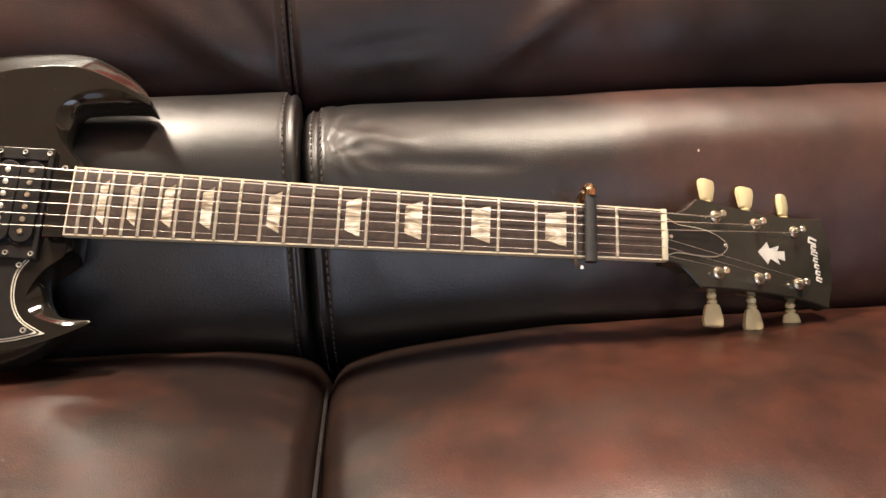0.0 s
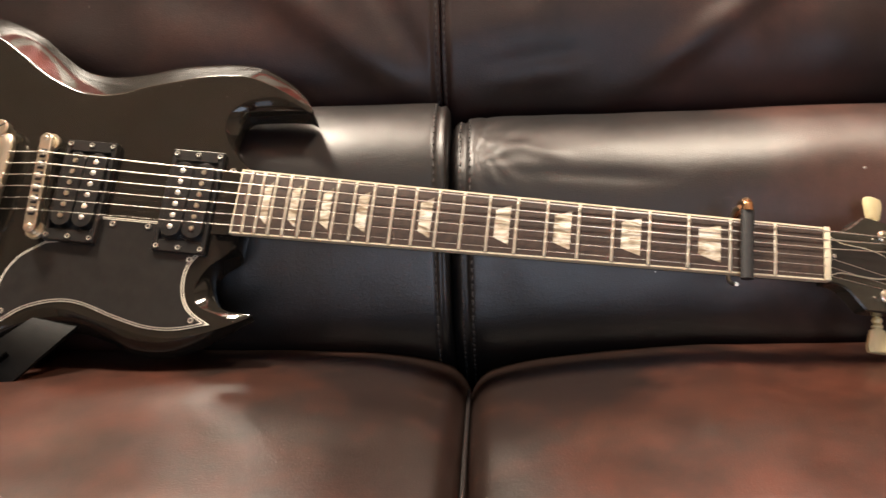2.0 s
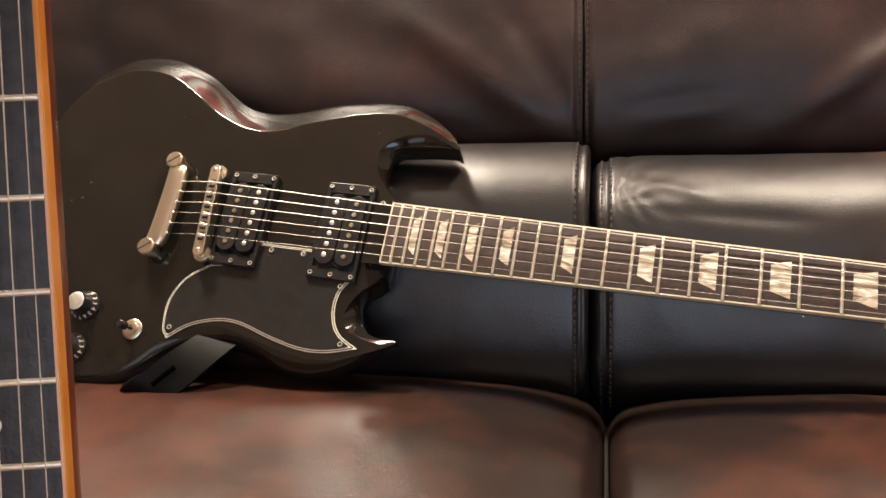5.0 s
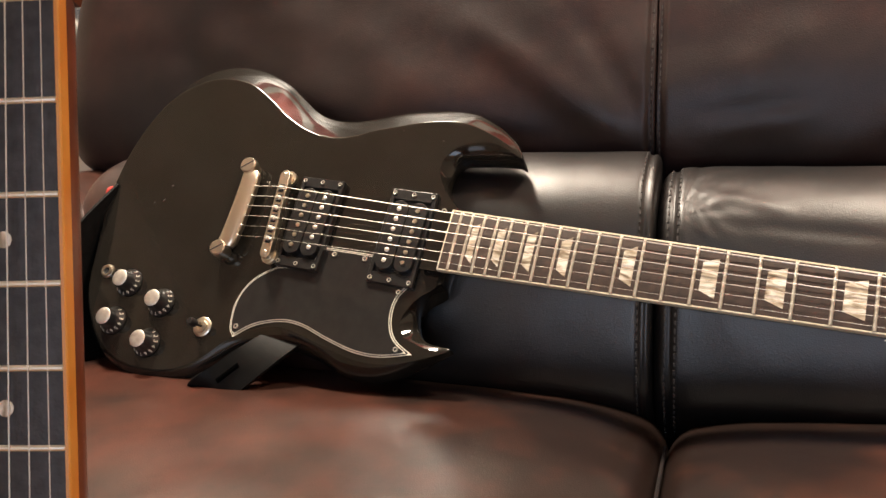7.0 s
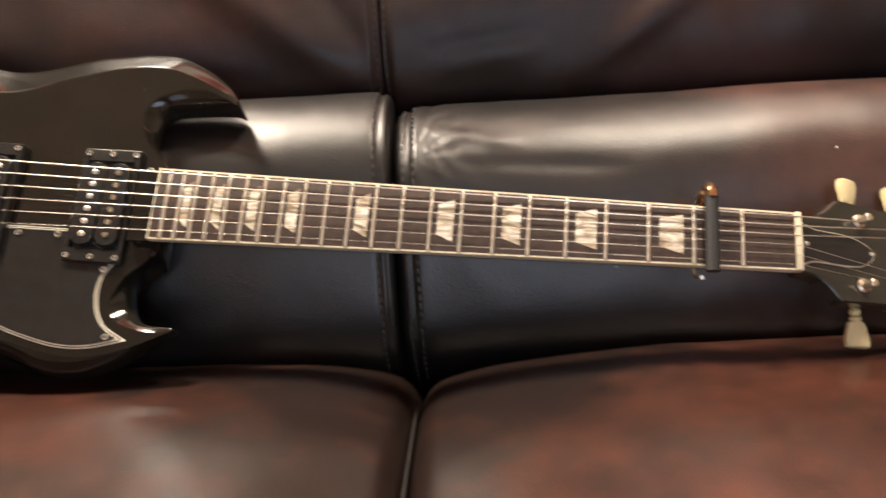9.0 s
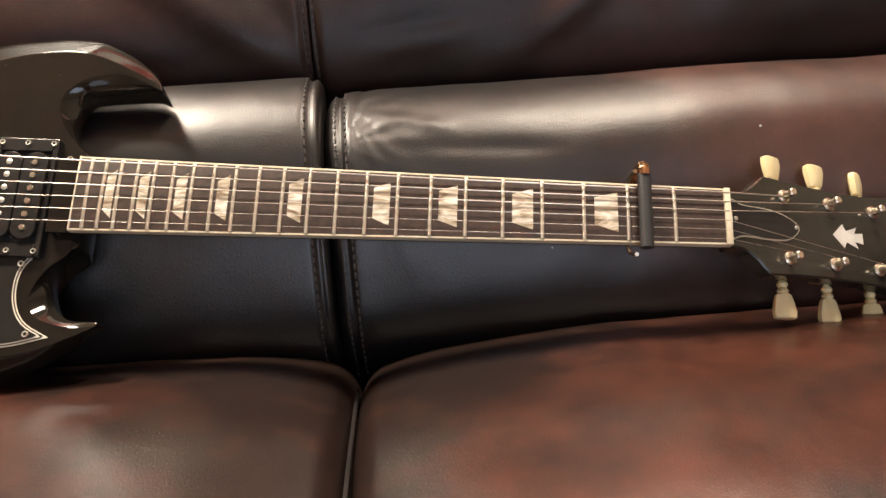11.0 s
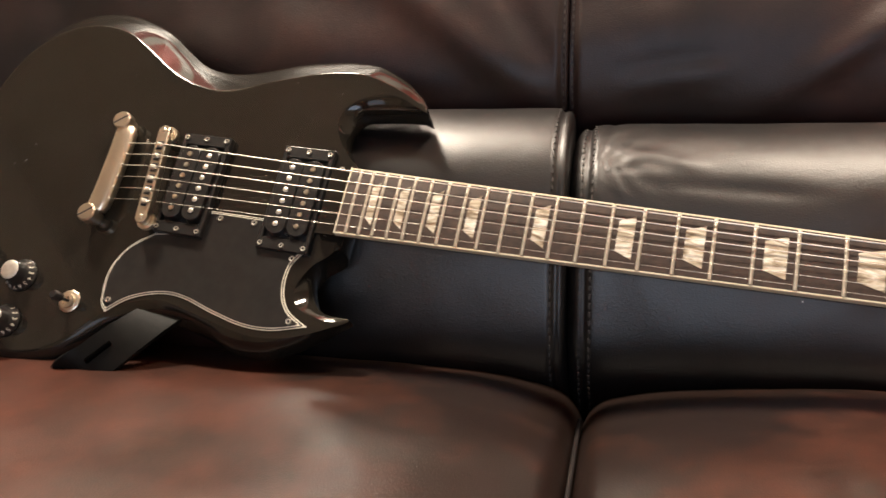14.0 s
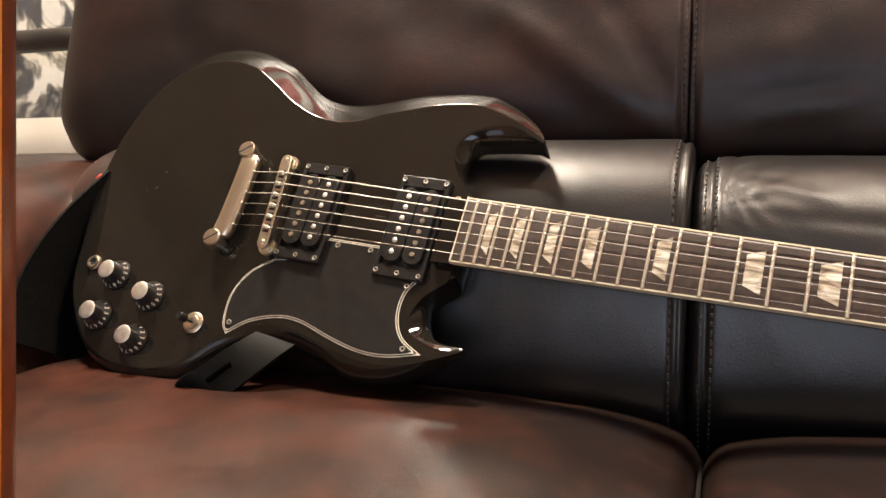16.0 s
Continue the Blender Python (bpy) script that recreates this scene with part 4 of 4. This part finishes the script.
def second_neck():
    bm = bmesh.new()
    rings = []
    for i in range(9):
        u = -0.48 * i / 8
        h = half2(u) - 0.0012
        rings.append([Vector((u, -0.0008 + (v * h) ** 2 / 0.5, v * h)) for v in [x / 4 - 1 for x in range(9)]] + [Vector((u, 0.006, h)), Vector((u, 0.006, -h))])
    loft(bm, rings)
    part("fingerboard", bm, ebony, second, "dark fingerboard")
    for sgn in (1, -1):
        bm = bmesh.new()
        rings = []
        for u in (-0.48, 0.006):
            a, b = half2(u) - 0.0012, half2(u) + 0.0004
            rings.append([Vector((u, 0.0, sgn * a)), Vector((u, 0.0002, sgn * (b - 0.0005))), Vector((u, 0.0008, sgn * b)), Vector((u, 0.0054, sgn * b)), Vector((u, 0.0054, sgn * a))])
        loft(bm, rings)
        part("binding", bm, maple, second, "amber-tinted fingerboard binding")
    for n in range(1, 23):
        u = -0.648 * (1 - 2 ** (-n / 12))
        h = half2(u) - 0.0010
        bm = bmesh.new()
        loft(bm, [[Vector((u + 0.0013 * math.cos(a), -0.0004 + v * v / 0.5 - 0.0012 * math.sin(a), v)) for a in [math.pi * k / 6 for k in range(7)]] for v in [h * (i / 4 - 1) for i in range(9)]])
        part("fret", bm, fret_metal, second)
    for n in (3, 5, 7, 9):
        u = -0.648 * (1 - (2 ** (-n / 12) + 2 ** (-(n - 1) / 12)) / 2)
        bm = bmesh.new()
        add_lathe(bm, [(0.0031, 0.0), (0.0031, 0.0011), (0.0028, 0.0012)], up(u, 0, 0), 20)
        part("dot_inlay", bm, pearl, second, "round pearl dot")
    bm = bmesh.new()
    add_box(bm, (0.0, -0.0030, -0.0208), (0.005, 0.006, 0.0208), bevel=0.0008)
    part("nut", bm, cream_plastic, second, "cream nut")
    bm = bmesh.new()
    rings = []
    for i in range(11):
        u = 0.006 - 0.486 * i / 10
        h, d = half2(min(u, 0)), 0.0150 + 0.003 * i / 10
        rings.append([Vector((u, 0.0056 + d * math.sin(a) ** 0.9, (h + 0.0003) * math.copysign(abs(math.cos(a)) ** 0.5, math.cos(a)))) for a in [math.pi * k / 18 for k in range(19)]])
    loft(bm, rings)
    part("neck", bm, mahogany, second, "reddish brown neck")
    for i in range(6):
        k = 1 - i / 2.5
        bm = bmesh.new()
        add_tube(bm, [(0.06, 0.006, k * 0.018), (0.0025, -0.0036, k * 0.0170), (-0.648, -0.0080, k * 0.0255)], (0.0006, 0.0005, 0.0004, 0.0003, 0.00025, 0.0002)[i], 6)
        part("string", bm, steel, second)
    tilt = Matrix.Translation((0.005, 0.002, 0)) @ pose(0, 0, 0, 0, 0, 12)
    side = spline([(0.0, 0.0210), (0.02, 0.0250), (0.05, 0.036), (0.12, 0.034), (0.165, 0.036), (0.17, 0.0)], 4, closed=False)
    poly = [Vector((p.x, p.y)) for p in side] + [Vector((p.x, -p.y)) for p in reversed(side[:-1])]
    bm = bmesh.new()
    loft(bm, [[tilt @ Vector((p.x, y, p.y)) for p in poly] for y in (0.0, 0.014)])
    part("headstock", bm, mahogany, second, "reddish brown headstock")
    bm = bmesh.new()
    out = spline([(-0.40, 0.0), (-0.405, 0.05), (-0.39, 0.10), (-0.44, 0.135), (-0.52, 0.125), (-0.58, 0.115), (-0.66, 0.140), (-0.74, 0.145), (-0.785, 0.09), (-0.795, 0.0), (-0.785, -0.09), (-0.74, -0.145), (-0.66, -0.140), (-0.58, -0.115), (-0.52, -0.120), (-0.46, -0.125), (-0.43, -0.09), (-0.455, -0.045)], 5)
    loft(bm, [[Vector((p.x, y, p.y)) for p in inset(out, d)] for y, d in ((0.012, 0.004), (0.015, 0.0), (0.042, 0.0), (0.046, 0.005))])
    part("body", bm, mahogany, second, "reddish brown guitar body")


second_neck()

# ---- beside the sofa: wrapped prints, a dark rail and a white sheet ----
def print_material():
    m = bpy.data.materials.new("wrapped_print")
    m.use_nodes = True
    nt = m.node_tree
    N, L = nt.nodes.new, nt.links.new
    b = nt.nodes["Principled BSDF"]
    co = N("ShaderNodeTexCoord").outputs["Object"]
    n = N("ShaderNodeTexNoise")
    n.inputs["Scale"].default_value, n.inputs["Detail"].default_value, n.inputs["Distortion"].default_value = 13.0, 5.0, 1.6
    L(co, n.inputs["Vector"])
    r = N("ShaderNodeValToRGB")
    el = r.color_ramp.elements
    el[0].position, el[0].color = 0.44, (0.06, 0.06, 0.065, 1)
    el[1].position, el[1].color = 0.56, (0.74, 0.69, 0.60, 1)
    el.new(0.505).color = (0.30, 0.27, 0.22, 1)
    L(n.outputs["Fac"], r.inputs["Fac"])
    L(r.outputs["Color"], b.inputs["Base Color"])
    b.inputs["Roughness"].default_value = 0.5
    return m


def film_material():
    m = bpy.data.materials.new("clear_film")
    m.use_nodes = True
    nt = m.node_tree
    N, L = nt.nodes.new, nt.links.new
    b = nt.nodes["Principled BSDF"]
    b.inputs["Base Color"].default_value = (0.95, 0.95, 0.95, 1)
    b.inputs["Roughness"].default_value = 0.06
    b.inputs["Transmission Weight"].default_value = 1.0
    b.inputs["IOR"].default_value = 1.35
    co = N("ShaderNodeTexCoord").outputs["Object"]
    w = N("ShaderNodeTexNoise")
    w.inputs["Scale"].default_value, w.inputs["Detail"].default_value, w.inputs["Distortion"].default_value = 9.0, 2.0, 0.6
    L(co, w.inputs["Vector"])
    bp = N("ShaderNodeBump")
    bp.inputs["Strength"].default_value, bp.inputs["Distance"].default_value = 0.9, 0.02
    L(w.outputs["Fac"], bp.inputs["Height"])
    L(bp.outputs["Normal"], b.inputs["Normal"])
    return m


wrapped = print_material()
paper = material("paper", (0.80, 0.76, 0.68), 0.6, second=(0.74, 0.69, 0.60), scale=14, bump=0.2, bump_scale=90)
dark_metal = material("dark_metal", (0.03, 0.028, 0.026), 0.4, second=(0.06, 0.05, 0.045), scale=18)
cabinet_white = material("cabinet_white", (0.62, 0.58, 0.50), 0.5, second=(0.58, 0.54, 0.46), scale=5)


def crumpled(name, x0, x1, z0, z1, y, mat, lean, amp, label, category, seed):
    """A stiff sheet with thickness, slightly crumpled, leaning back by lean."""
    bm = bmesh.new()
    rows = []
    for i in range(25):
        row = []
        for j in range(25):
            x, z = x0 + (x1 - x0) * i / 24, z0 + (z1 - z0) * j / 24
            row.append((x, y + lean * (z - z0) + amp * noise.noise(Vector((x * 24 + seed, z * 24, seed))), z))
        rows.append(row)
    front = [[bm.verts.new(p) for p in r] for r in rows]
    rear = [[bm.verts.new((p[0], p[1] + 0.003, p[2])) for p in r] for r in rows]
    for i in range(24):
        for j in range(24):
            bm.faces.new((front[i][j], front[i + 1][j], front[i + 1][j + 1], front[i][j + 1]))
            bm.faces.new((rear[i][j], rear[i][j + 1], rear[i + 1][j + 1], rear[i + 1][j]))
    for i in range(24):
        for a, b in (((i, 0), (i + 1, 0)), ((i, 24), (i + 1, 24)), ((0, i), (0, i + 1)), ((24, i), (24, i + 1))):
            bm.faces.new((front[a[0]][a[1]], front[b[0]][b[1]], rear[b[0]][b[1]], rear[a[0]][a[1]]))
    return tagged(finish(bm, name, mat), label, category)


bm = bmesh.new()
add_box(bm, (-1.65, 0.385, 0.0), (-0.90, 0.478, 0.698), bevel=0.006)
cab = tagged(finish(bm, "side_cabinet", cabinet_white), "pale side cabinet standing behind the sofa arm", "cabinet")
sheet_thing = crumpled("paper_sheet", -1.40, -0.915, 0.6985, 0.752, 0.385, paper, 0.45, 0.002, "white sheet of card standing on the cabinet", "paper", 2.0)
print_thing = empty("wrapped_print", Matrix.Identity(4), "grey art print in a crinkled clear plastic sleeve", "print")
for nm, yy, mt, am in (("print_sheet", 0.432, wrapped, 0.002), ("plastic_sleeve", 0.422, film_material(), 0.005)):
    ob = crumpled(nm, -1.38, -0.88, 0.6985, 1.06, yy, mt, 0.08, am, "", "", 5.0)
    ob.parent = print_thing
    ob["label"] = "grey printed sheet" if nm == "print_sheet" else "crinkled clear plastic"
    ob.visible_shadow = nm == "print_sheet"
rail = empty("clothes_rail", Matrix.Identity(4), "dark metal rail standing before the wrapped print", "rail")
bm = bmesh.new()
add_tube(bm, [(-1.60, 0.36, 0.862), (-0.78, 0.36, 0.860)], 0.0165, 20)
part("bar", bm, dark_metal, rail, "dark round bar")
for x in (-1.58, -0.80):
    bm = bmesh.new()
    add_tube(bm, [(x, 0.36, 0.0), (x, 0.36, 0.861)], 0.012, 14)
    part("post", bm, dark_metal, rail)

# red cloth hanging high on the wall over the sofa
hanging_red = material("hanging_red", (0.70, 0.035, 0.02), 0.8, second=(0.50, 0.02, 0.015), scale=9, bump=0.4, bump_scale=400)
hanging = empty("wall_hanging", Matrix.Identity(4), "red and white striped cloth hanging on the wall", "wall hanging")


def cloth(x0, x1, z0, z1, mat, name, label):
    bm = bmesh.new()
    rings = []
    for i in range(81):
        x = x0 + (x1 - x0) * i / 80
        y = 0.455 + 0.010 * math.sin(x * 34 + 2 * math.sin(x * 9))
        rings.append([Vector((x, y, z0)), Vector((x, y - 0.004, (z0 + z1) / 2)), Vector((x, y, z1)), Vector((x, y + 0.003, z1)), Vector((x, y + 0.003, z0))])
    loft(bm, rings)
    part(name, bm, mat, hanging, label)


cloth(-0.775, 1.30, 1.16, 1.56, hanging_red, "red_band", "red folded cloth")
cloth(-0.775, 1.30, 1.562, 1.74, paper, "white_band", "white cloth band")
cloth(-0.775, 1.30, 1.742, 2.10, hanging_red, "red_band", "red folded cloth")
cloth(-0.775, 1.30, 2.102, 2.24, paper, "white_band", "white cloth band")

# small scuffs on the lacquer and lint on the leather
scuff_paint = material("scuff", (0.055, 0.05, 0.044), 0.6, second=(0.035, 0.032, 0.028), scale=300)


def speck(name, m, a, b, mat, parent, label, seed):
    bm = bmesh.new()
    ring = []
    for k in range(12):
        t = 2 * math.pi * k / 12
        r = 0.7 + 0.6 * noise.noise(Vector((math.cos(t) * 1.5 + seed, math.sin(t) * 1.5, seed)))
        ring.append((a * r * math.cos(t), b * r * math.sin(t)))
    loft(bm, [[m @ Vector((x, y, 0.0)) for x, y in ring], [m @ Vector((x * 0.7, y * 0.7, 0.00015)) for x, y in ring]])
    part(name, bm, mat, parent, label)


for i, (u, v, a, b) in enumerate(((-.7760, .0200, .0016, .0013), (-.7800, .0030, .0026, .0012), (-.7900, -.0010, .0018, .0010), (-.5390, .1080, .0011, .0006), (-.5560, .0130, .0008, .0006), (-.4960, .1010, .0012, .0005), (-.7150, .0560, .0010, .0006), (-.6900, -.0850, .0009, .0005), (-.7000, .1000, .0007, .0007))):
    speck("scuff", up(u, v, FACE + 0.00005) @ pose(0, 0, 0, 0, 0, 40 * i), a, b, scuff_paint, guitar, "pale scuff in the lacquer", i * 1.7)
lint_white = material("lint", (0.6, 0.58, 0.55), 0.9)
for p, r in (((0.3105, 0.0790, 0.6520), 0.0011), ((0.1380, 0.0640, 0.5700), 0.0006), ((0.0720, -0.0600, 0.5085), 0.0006), ((0.4700, -0.0900, 0.5080), 0.0007)):
    bm = bmesh.new()
    bmesh.ops.create_icosphere(bm, subdivisions=1, radius=r, matrix=Matrix.Translation(p))
    part("lint", bm, lint_white, sofa, "fleck of white lint")
